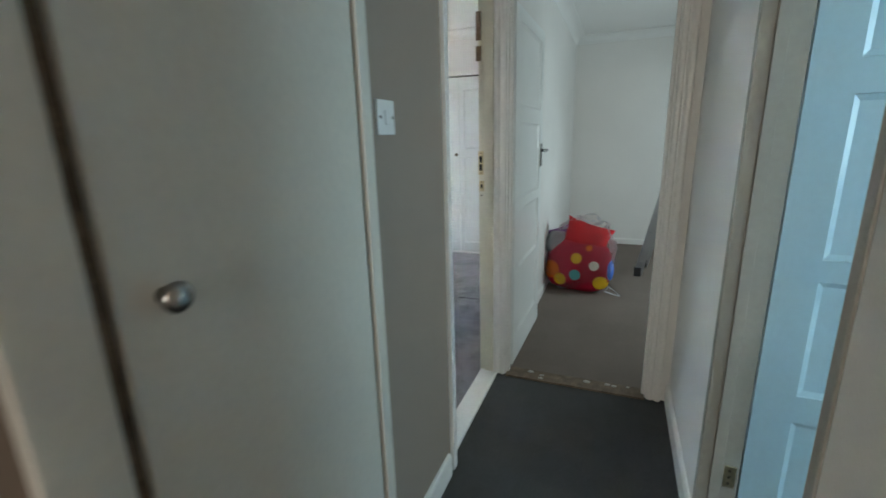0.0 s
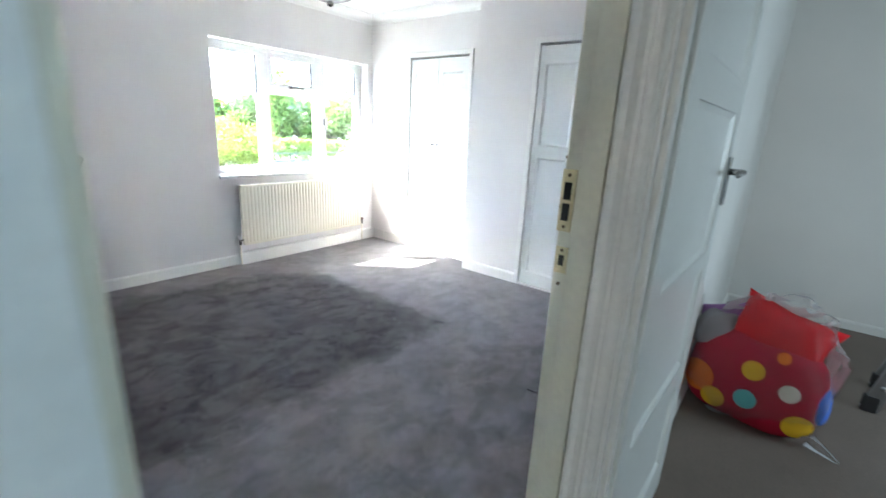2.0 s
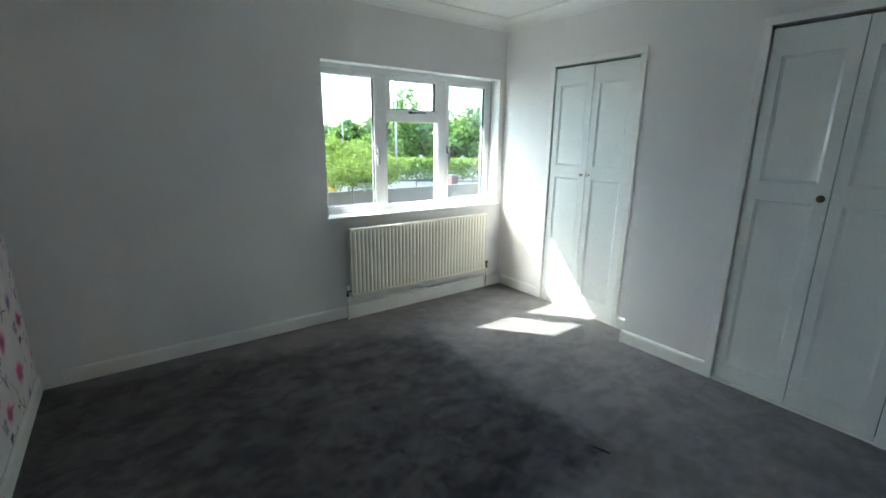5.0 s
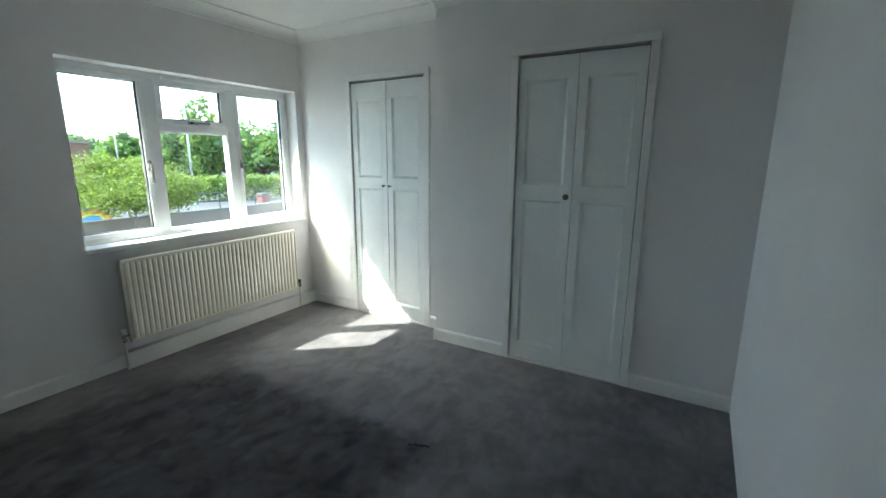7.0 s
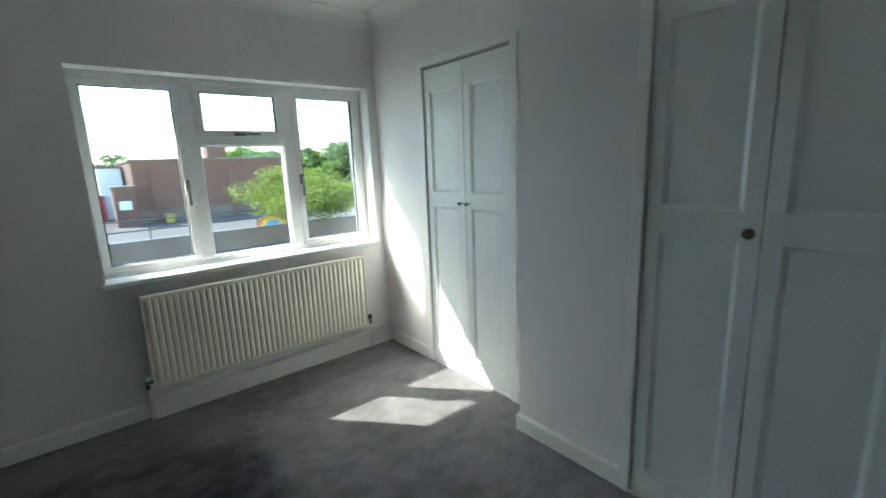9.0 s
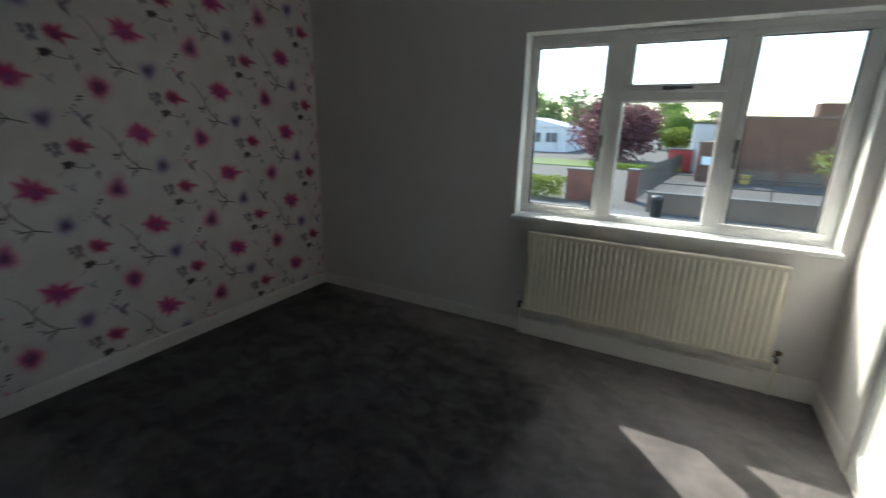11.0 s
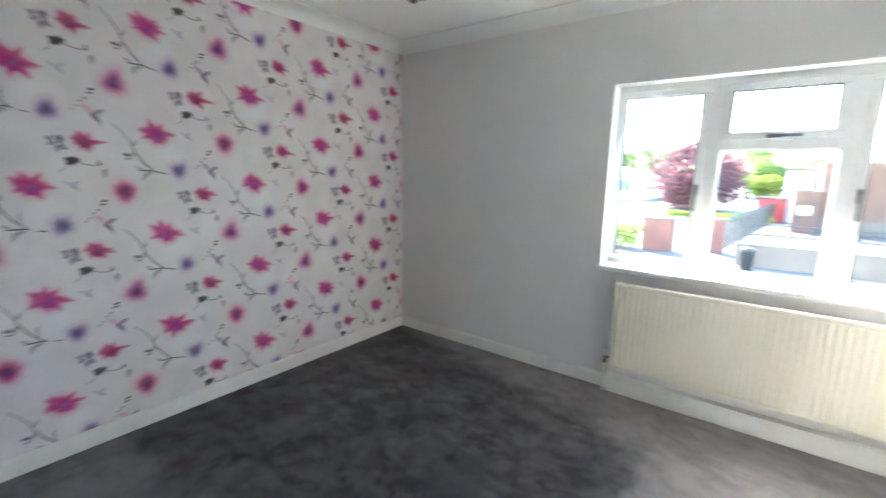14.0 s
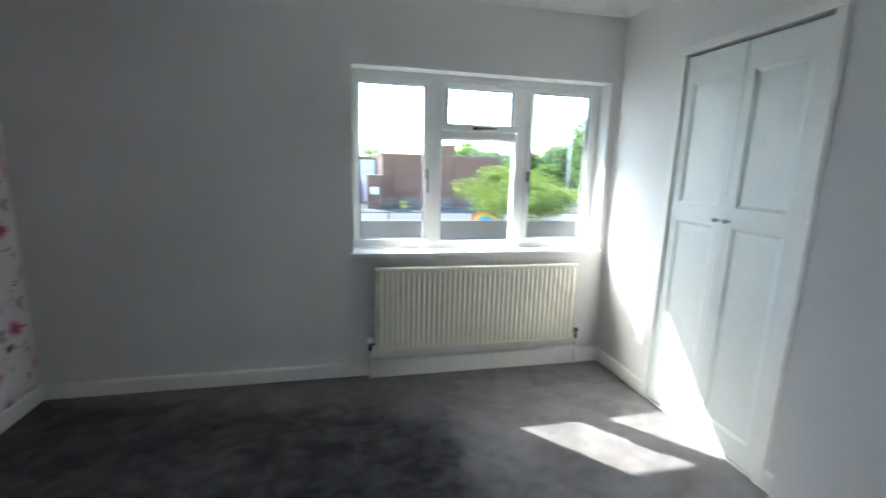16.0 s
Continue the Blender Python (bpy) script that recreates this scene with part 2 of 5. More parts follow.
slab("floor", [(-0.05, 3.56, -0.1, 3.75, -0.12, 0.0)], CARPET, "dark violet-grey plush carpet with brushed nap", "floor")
slab("floor_hall", [(3.575, 4.655, -4.8, 0.82, -0.12, -0.006)], HALL_FLOOR, "dark grey felted landing floor", "floor")
slab("floor_small_room", [(3.576, 6.1, 0.82, 4.42, -0.12, 0.002)], ROOM_CARPET, "brown-beige fitted carpet", "floor")
slab("floor_bathroom", [(4.655, 6.5, -1.9, 0.8, -0.12, -0.004)], HALL_FLOOR, "dark bathroom floor", "floor")
slab("ceiling", [(-0.3, 3.6, -0.2, 3.8, TOP, TOP + 0.12)], CEILING, "white painted plaster ceiling", "ceiling")
slab("ceiling_small_room", [(3.56, 6.2, 0.85, 4.45, TOP, TOP + 0.12)], CEILING, "white painted plaster ceiling", "ceiling")
slab("ceiling_hall", [(3.56, 6.6, -4.9, 0.85, TOP, TOP + 0.12)], CEILING, "white painted landing ceiling", "ceiling")

slab("wall_window", [(-0.25, 0, -0.2, WY0, -0.12, TOP), (-0.25, 0, WY1, 3.8, -0.12, TOP), (-0.25, 0, WY0, WY1, -0.12, WZ0 - 0.03), (-0.25, 0, WY0, WY1, WZ1, TOP)],
     WALL, "warm grey painted plaster wall round the window")
slab("wall_papered", [(0, W, -0.2, YP - 0.004, -0.12, TOP)], WALL, "plaster wall behind the flowered paper")
# cupboard wall: alcove with cupboard A, chimney breast with cupboard B
AX0, AX1, BX0, BX1, CZ = 0.600, 1.336, 2.160, 2.903, 2.005
slab("wall_alcove", [(0, AX0, D, 3.8, 0, TOP), (AX1, 1.553, D, 3.8, 0, TOP), (AX0, AX1, D, 3.8, CZ, TOP), (AX0, AX1, D + 0.2, 3.8, 0, CZ)], WALL, "warm grey plaster alcove wall round a cupboard")
slab("wall_chimney_breast", [(1.553, BX0, DB, 3.8, 0, TOP), (BX1, W, DB, 3.8, 0, TOP), (BX0, BX1, DB, 3.8, CZ, TOP), (BX0, BX1, DB + 0.2, 3.8, 0, CZ)],
     WALL, "warm grey plaster chimney breast round a cupboard")
DY0, DY1, DZ = 0.005, 0.773, 2.0
XM = 3.57
WD, YB = 3.556, 1.30                         # wall face beside the doorway, and where it steps out to W
slab("wall_hall_side", [(W, XM, -4.8, DY0 - 0.03, 0, TOP), (WD, XM, DY1 + 0.03, YB, 0, TOP), (WD, XM, DY0 - 0.03, DY1 + 0.03, DZ + 0.03, TOP)],
     WALL, "warm grey plaster wall with the bedroom doorway")
slab("wall_boxing", [(W, XM, YB, 3.8, 0, TOP)], WALL, "smooth pale boxed-out wall beside the chimney breast")
slab("wall_landing", [(XM, XH, -4.8, DY0 - 0.03, 0, TOP), (XM, XH, DY1 + 0.03, YE2, 0, TOP), (XM, XH, DY0 - 0.03, DY1 + 0.03, DZ + 0.03, TOP)],
     HALL_WALL, "taupe painted landing wall beside the bedroom doorway")
slab("wall_small_room_side", [(XM, XH, YE2, 4.45, 0, TOP)], ROOM_WALL, "off-white wall of the small room")
SX0, SX1 = 3.708, 4.440
slab("wall_hall_end", [(XH, SX0 - 0.03, YE, YE2, 0, TOP), (SX1 + 0.03, 4.655, YE, YE2, 0, TOP), (SX0 - 0.03, SX1 + 0.03, YE, YE2, DZ + 0.03, TOP)],
     ROOM_WALL, "off-white wall with the small room's doorway")
RY0, RY1 = -0.72, -0.045
slab("wall_hall_right", [(XR, 4.655, -4.8, RY0 - 0.03, 0, TOP), (XR, 4.655, RY1 + 0.03, YE, 0, TOP), (XR, 4.655, RY0 - 0.03, RY1 + 0.03, DZ + 0.03, TOP)],
     ROOM_WALL, "off-white landing wall with the bathroom doorway")
slab("wall_hall_back", [(XH, 4.655, -4.95, -4.8, 0, TOP)], HALL_WALL, "landing end wall")
slab("wall_small_room", [(XH, 6.1, 4.30, 4.45, 0, TOP), (6.1, 6.25, 0.8, 4.45, 0, TOP), (4.655, 6.1, YE, YE2, 0, TOP)], ROOM_WALL, "pale off-white plaster walls of the small room")
slab("wall_bathroom", [(4.655, 6.5, -2.0, -1.9, 0, TOP), (6.5, 6.6, -2.0, 0.8, 0, TOP)], ROOM_WALL, "pale walls of the bathroom")


def skirting(name, runs, h=0.092, t=0.016):
    """runs: (x0, y0, x1, y1) along the wall face, the board standing to the left of the run."""
    bm = bmesh.new()
    for x0, y0, x1, y1 in runs:
        a, b = Vector((x0, y0, 0)), Vector((x1, y1, 0))
        d = (b - a).normalized()
        place = Matrix((( -d.y, 0, d.x, x0), (d.x, 0, d.y, y0), (0, 1, 0, 0.001), (0, 0, 0, 1)))
        extruded(bm, [(0, 0), (t, 0), (t, h - 0.014), (t * 0.75, h - 0.006), (t * 0.4, h), (0, h)], place, (b - a).length)
    return solid(name, bm, TRIM, "white gloss painted skirting board", "baseboard")


skirting("baseboard", [(0, 1.86, 0, YP), (0.016, YP, W, YP), (1.550, D, AX1 + 0.048, D), (AX0 - 0.048, D, 0.062, D),
                       (BX0 - 0.048, DB, 1.553, DB), (W, DB, BX1 + 0.048, DB), (1.553, DB - 0.016, 1.553, D), (WD, 0.86, WD, YB)])
skirting("baseboard_hall", [(XR, -0.012, XR, YE - 0.002), (XH, -0.065, XH, -0.535)], 0.10)
skirting("baseboard_small_room", [(6.1, 4.30, XH, 4.30), (XH, 4.284, XH, 0.98), (6.1, 0.90, 6.1, 4.284)], 0.07)
slab("pipe_boxing", [(0, 0.055, 1.862, D, 0.001, 0.115)], TRIM, "white painted pipe boxing under the radiator", "trim")


def coving(name, runs):
    bm = bmesh.new()
    pts = [(0, -0.085), (0, 0), (0.10, 0), (0.10, -0.008)] + [(0.10 - 0.095 * math.sin(a) , -0.010 - 0.07 * (1 - math.cos(a))) for a in [math.pi / 2 * i / 6 for i in range(1, 7)]]
    for x0, y0, x1, y1 in runs:
        a, b = Vector((x0, y0, 0)), Vector((x1, y1, 0))
        d = (b - a).normalized()
        place = Matrix(((-d.y, 0, d.x, x0), (d.x, 0, d.y, y0), (0, 1, 0, TOP - 0.001), (0, 0, 0, 1)))
        extruded(bm, pts, place, (b - a).length)
    return solid(name, bm, CEILING, "white plaster coving", "trim")


coving("coving", [(0, D, 0, YP), (0, YP, W, YP), (1.553, D, 0, D), (W, DB, 1.553, DB), (1.553, DB, 1.553, D), (WD, YP, WD, YB), (W, YB, W, DB)])
coving("coving_small_room", [(6.1, 4.30, XH, 4.30), (XH, 4.30, XH, 0.88)])

# ---- carpet ----


def carpet_mark(x, y, length, width, turn, label):
    """A short parted line in the pile: a low ridge of dark, pushed-up tufts."""
    rnd = random.Random(int(x * 1000 + y * 77))
    ob = thing("carpet_mark", (x, y, 0), label, "carpet mark")
    bm = bmesh.new()
    n = max(3, round(length / 0.012))
    for i in range(n):
        d = (i / (n - 1) - 0.5) * length
        px, py = x + d * math.cos(turn) + rnd.uniform(-1, 1) * width * 0.3, y + d * math.sin(turn) + rnd.uniform(-1, 1) * width * 0.3
        ball(bm, (px, py, 0.001), width * rnd.uniform(0.35, 0.6), 1.3, 1.0, 0.45, 7, 5)
    part("tufts", bm, TUFT, ob)


carpet_mark(3.13, 1.885, 0.19, 0.012, 0.05, "thin dark parted seam in the grey carpet pile")
carpet_mark(2.15, 2.195, 0.09, 0.013, 0.35, "dark scuffed tuft at the edge of the trodden carpet")
carpet_mark(1.62, 1.42, 0.03, 0.011, 0.2, "small dark fleck in the carpet pile")
carpet_mark(1.02, 1.92, 0.03, 0.010, 0.4, "small dark fleck in the carpet pile")
carpet_mark(1.60, 0.78, 0.03, 0.011, 0.1, "small dark fleck in the carpet pile")

# ---- bedroom window ----
FX0, FX1 = -0.190, -0.122      # outer and inner face of the plastic frame


def window_unit():
    win = thing("window_1", (0, WY0, WZ0), "white plastic three-part casement window with top light, closed", "window", kind="structure")
    y0, y1, z0, z1 = WY0 - 0.028, WY1 - 0.004, WZ0 + 0.003, WZ1 - 0.002
    m1, m2 = 2.288, 2.887          # middles of the two mullions
    zt = 1.593                             # middle of the transom
    bm = bmesh.new()
    f, fb = 0.045, 0.034
    box(bm, FX0, FX1, y0, y1, z1 - f, z1)
    box(bm, FX0, FX1, y0, y1, z0, z0 + fb)
    box(bm, FX0, FX1, y0, y0 + f, z0 + fb, z1 - f)
    box(bm, FX0, FX1, y1 - f, y1, z0 + fb, z1 - f)
    for m in (m1, m2):
        box(bm, FX0, FX1, m - 0.041, m + 0.041, z0 + fb, z1 - f)
    box(bm, FX0, FX1, m1 + 0.041, m2 - 0.041, zt - 0.028, zt + 0.028)
    soften(bm, 0.005)
    part("window_frame", bm, PVC, win)

    def sash(name, a, b, c, d, w, handle):
        bm = bmesh.new()
        x0, x1 = FX0 + 0.018, FX1 + 0.006
        box(bm, x0, x1, a, b, d - w, d)
        box(bm, x0, x1, a, b, c, c + w)
        box(bm, x0, x1, a, a + w, c + w, d - w)
        box(bm, x0, x1, b - w, b, c + w, d - w)
        soften(bm, 0.006)
        s = part(name, bm, PVC, win)
        bm = bmesh.new()
        g = w - 0.004
        for u in ((a + g, a + g + 0.011, c + g, d - g), (b - g - 0.011, b - g, c + g, d - g), (a + g, b - g, c + g, c + g + 0.009), (a + g, b - g, d - g - 0.009, d - g)):
            box(bm, x0 + 0.02, x1 - 0.012, *u)
        part("gasket", bm, RUBBER, s, "black rubber glazing gasket")
        bm = bmesh.new()
        box(bm, x0 + 0.022, x0 + 0.028, a + w - 0.006, b - w + 0.006, c + w - 0.006, d - w + 0.006)
        pane = part("pane", bm, GLASS, s, "clear glass pane")
        pane.visible_shadow = False
        if handle:
            bm = bmesh.new()
            hy, hz, along = handle
            if along == "z":
                box(bm, x1, x1 + 0.012, hy - 0.012, hy + 0.012, hz - 0.035, hz + 0.035)
                box(bm, x1 + 0.008, x1 + 0.035, hy - 0.009, hy + 0.009, hz - 0.01, hz + 0.01)
                box(bm, x1 + 0.022, x1 + 0.036, hy - 0.008, hy + 0.008, hz - 0.12, hz + 0.012)
            else:
                box(bm, x1, x1 + 0.012, hy - 0.035, hy + 0.035, hz - 0.012, hz + 0.012)
                box(bm, x1 + 0.008, x1 + 0.035, hy - 0.01, hy + 0.01, hz - 0.009, hz + 0.009)
                box(bm, x1 + 0.022, x1 + 0.036, hy - 0.012, hy + 0.12, hz - 0.008, hz + 0.008)
            soften(bm, 0.003)
            part("window_handle", bm, CHROME, s, "chrome lever window handle")

    sash("casement", y0 + f - 0.008, m1 - 0.036, z0 + fb - 0.008, z1 - f + 0.008, 0.038, (m1 - 0.057, 1.33, "z"))
    sash("casement", m2 + 0.036, y1 - f + 0.008, z0 + fb - 0.008, z1 - f + 0.008, 0.038, (m2 + 0.057, 1.33, "z"))
    sash("top_light", m1 + 0.036, m2 - 0.036, zt + 0.022, z1 - f + 0.008, 0.040, ((m1 + m2) / 2 - 0.02, zt + 0.043, "y"))
    bm = bmesh.new()
    c0, c1, a, b = z0 + fb - 0.004, zt - 0.024, m1 + 0.036, m2 - 0.036
    for u in ((a, a + 0.012, c0, c1), (b - 0.012, b, c0, c1), (a, b, c0, c0 + 0.012), (a, b, c1 - 0.012, c1)):
        box(bm, FX0 + 0.02, FX1 - 0.012, *u)
    part("glazing_bead", bm, PVC, win)
    bm = bmesh.new()
    box(bm, FX0 + 0.03, FX0 + 0.036, a + 0.004, b - 0.004, c0 + 0.004, c1 - 0.004)
    pane = part("pane", bm, GLASS, win, "clear fixed glass pane")
    pane.visible_shadow = False
    bm = bmesh.new()
    box(bm, FX1, FX1 + 0.02, m1 + 0.09, m2 - 0.09, z1 - 0.04, z1 - 0.018)
    soften(bm, 0.004)
    part("trickle_vent", bm, PVC, win, "slim white trickle vent")
    bm = bmesh.new()
    box(bm, FX1 - 0.002, 0.032, WY0 - 0.012, WY1 + 0.014, WZ0 - 0.026, WZ0 + 0.002)
    soften(bm, 0.008, 3)
    part("window_sill", bm, SILL, win, "white gloss painted window board")
    # smooth plastered reveals
    bm = bmesh.new()
    box(bm, FX1, -0.001, WY0 - 0.006, WY0 + 0.003, WZ0 + 0.002, WZ1)
    box(bm, FX1, -0.001, WY1 - 0.003, WY1 + 0.006, WZ0 + 0.002, WZ1)
    box(bm, FX1, -0.001, WY0 + 0.003, WY1 - 0.003, WZ1 - 0.003, WZ1 + 0.006)
    part("reveal", bm, CEILING, win, "white painted window reveal")
    return win


window_unit()
# eaves of the roof outside, over the window
slab("eaves", [(-0.60, -0.25, -2.5, 6.5, 2.09, 2.24), (-0.62, -0.60, -2.5, 6.5, 2.07, 2.28)], PVC, "white boxed eaves outside the window", "eaves")
slab("roof", [(-0.72, 7.0, -5.2, 6.5, 2.6, 2.75)], material("roof_tiles_plain", (0.2, 0.1, 0.07), 0.8, 0.2), "roof over the house", "roof")

# ---- radiator ----


def radiator():
    y0, y1, z0, z1 = 1.884, 3.275, 0.190, 0.745
    rad = thing("radiator", (0.03, (y0 + y1) / 2, z0), "cream enamelled panel radiator with vertical flutes under the window", "radiator")
    bm = bmesh.new()
    n = 40
    prof = [(0.045, y0), (0.080, y0 + 0.004)]
    step = (y1 - y0 - 0.03) / n
    for i in range(n):
        a = y0 + 0.015 + i * step
        prof += [(0.083, a), (0.0865, a + step * 0.14), (0.0880, a + step * 0.30), (0.0880, a + step * 0.60), (0.0865, a + step * 0.76), (0.083, a + step * 0.90)]
    prof += [(0.080, y1 - 0.004), (0.045, y1)]
    lo = [bm.verts.new((x, y, z0 + 0.022)) for x, y in prof]
    hi = [bm.verts.new((x, y, z1 - 0.022)) for x, y in prof]
    k = len(prof)
    for i in range(k - 1):
        bm.faces.new((lo[i], lo[i + 1], hi[i + 1], hi[i]))
    bm.faces.new((lo[-1], lo[0], hi[0], hi[-1]))
    bm.faces.new(lo[::-1])
    bm.faces.new(hi)
    bmesh.ops.recalc_face_normals(bm, faces=bm.faces[:])
    part("fluted_panel", bm, RADIATOR, rad)
    for z in (z0 + 0.012, z1 - 0.012):
        bm = bmesh.new()
        box(bm, 0.046, 0.088, y0 - 0.002, y1 + 0.002, z - 0.012, z + 0.012)
        soften(bm, 0.006)
        part("rail", bm, RADIATOR, rad)
    for y in (y0 - 0.001, y1 + 0.001):
        boxpart("side_strip", (0.046, 0.084, y - 0.004, y + 0.004, z0 + 0.02, z1 - 0.02), RADIATOR, rad, 0.002)
    for y in (y0 + 0.25, y1 - 0.25):
        boxpart("bracket", (0.0, 0.048, y - 0.015, y + 0.015, z0 + 0.05, z1 - 0.08), RADIATOR, rad)
    for y, s in ((y0, -1), (y1, 1)):
        v = y + s * 0.035
        bm = bmesh.new()
        rod(bm, (0.066, y, z0 + 0.05), (0.066, v, z0 + 0.05), 0.009)
        rod(bm, (0.066, v, z0 + 0.01), (0.066, v, z0 + 0.065), 0.012)
        valve = part("valve", bm, CHROME, rad, "chrome radiator valve", True)
        bm = bmesh.new()
        turned(bm, [(0.012, 0), (0.018, 0.004), (0.018, 0.03 if s < 0 else 0.014), (0.012, 0.038 if s < 0 else 0.02)], Matrix.Translation((0.066, v, z0 + 0.06)))
        part("valve_cap", bm, PVC if s < 0 else BRONZE, valve, smooth=True)
        bm = bmesh.new()
        rod(bm, (0.066, v, 0.003), (0.066, v, z0 + 0.02), 0.0075)
        part("pipe", bm, RADIATOR, rad, smooth=True)


radiator()

# ---- doors ----


def panel_leaf(w, h, t, panels):
    """A framed leaf in local metres: x from 0 to w, y from 0 to t, z from 0 to h; panels are (x0, x1, z0, z1), sunk on both faces."""
    bm = bmesh.new()
    xs = sorted({0.0, w, *[p[0] for p in panels], *[p[1] for p in panels]})
    zs = sorted({0.0, h, *[p[2] for p in panels], *[p[3] for p in panels]})
    # stiles full height, rails between them
    for a, b in zip(xs, xs[1:]):
        mid = (a + b) / 2
        holes = sorted([(p[2], p[3]) for p in panels if p[0] < mid < p[1]])
        z = 0.0
        for c, d in holes + [(h, h)]:
            if c - z > 1e-4:
                box(bm, a, b, 0, t, z, c)
            z = d
    bmesh.ops.remove_doubles(bm, verts=bm.verts[:], dist=1e-5)
    leaf_panels = []
    for p in panels:
        pb = bmesh.new()
        q = 0.016
        outer = [(p[0] + 0.001, p[2] + 0.001), (p[1] - 0.001, p[2] + 0.001), (p[1] - 0.001, p[3] - 0.001), (p[0] + 0.001, p[3] - 0.001)]
        inner = [(p[0] + q, p[2] + q), (p[1] - q, p[2] + q), (p[1] - q, p[3] - q), (p[0] + q, p[3] - q)]
        # an ovolo falls from the frame to the flat of the panel, on both faces
        loops = [[pb.verts.new((x, y, z)) for x, z in ring] for ring, y in ((inner, t * 0.3), (outer, t * 0.06), (outer, t * 0.94), (inner, t * 0.7))]
        for a, c in zip(loops, loops[1:]):
            for k in range(4):
                pb.faces.new((a[k], a[(k + 1) % 4], c[(k + 1) % 4], c[k]))
        pb.faces.new(loops[0])
        pb.faces.new(loops[-1][::-1])
        bmesh.ops.recalc_face_normals(pb, faces=pb.faces[:])
        leaf_panels.append(pb)
    return bm, leaf_panels


FOUR = [(0.16, 0.492), (0.578, 0.925), (0.985, 1.405), (1.488, 1.905)]


def lever_handle(parent, place, s=1):
    """A chrome lever on a long plate; place: origin at the plate's middle, z up, y out of the door, lever along x times s."""
    bm = bmesh.new()
    for v in box(bm, -0.021, 0.021, 0, 0.008, -0.075, 0.075):
        pass
    soften(bm, 0.004)
    bm.transform(place)
    plate = part("handle_plate", bm, CHROME, parent, "chrome plate with keyhole")
    bm = bmesh.new()
    rod(bm, (0, 0.006, 0.03), (0, 0.045, 0.03), 0.010)
    rod(bm, (0, 0.044, 0.03), (s * 0.05, 0.048, 0.032), 0.009, 0.008)
    rod(bm, (s * 0.05, 0.048, 0.032), (s * 0.105, 0.042, 0.026), 0.008, 0.006)
    ball(bm, (s * 0.105, 0.042, 0.026), 0.007)
    bm.transform(place)
    part("lever", bm, CHROME, plate, smooth=True)
    bm = bmesh.new()
    box(bm, -0.003, 0.003, 0.006, 0.009, -0.05, -0.03)
    bm.transform(place)
    part("keyhole", bm, BLACK, plate)


def hinge(parent, place):
    bm = bmesh.new()
    box(bm, -0.0015, 0.0015, -0.018, 0.0, -0.037, 0.037)
    rod(bm, (0, 0.002, -0.04), (0, 0.002, 0.04), 0.0045)
    bm.transform(place)
    part("hinge", bm, BRONZE, parent, "tarnished dark butt hinge")


def door(name, hinge_at, angle, w, label, paint, handles=True):
    """A four-panel leaf that turns about hinge_at; angle: degrees of its width from +x."""
    h, t = 1.975, 0.036
    ob = thing(name, (0, 0, 0), label, "door", kind="structure")
    panels = [(0.098, w - 0.098, a, b) for a, b in FOUR]
    bm, insets = panel_leaf(w, h, t, panels)
    place = pose(*hinge_at, 0, 0, angle)
    bm.transform(place)
    leaf = part("leaf", bm, paint, ob)
    for pb in insets:
        pb.transform(place)
        part("panel", pb, paint, leaf)
    if handles:
        lever_handle(leaf, place @ pose(w - 0.040, t, 1.205), -1)
        lever_handle(leaf, place @ pose(w - 0.040, 0, 1.205, 0, 0, 180), 1)
    for z in (0.22, 1.74):
        hinge(ob, place @ pose(-0.002, t * 0.5 + 0.018, z))
    return ob


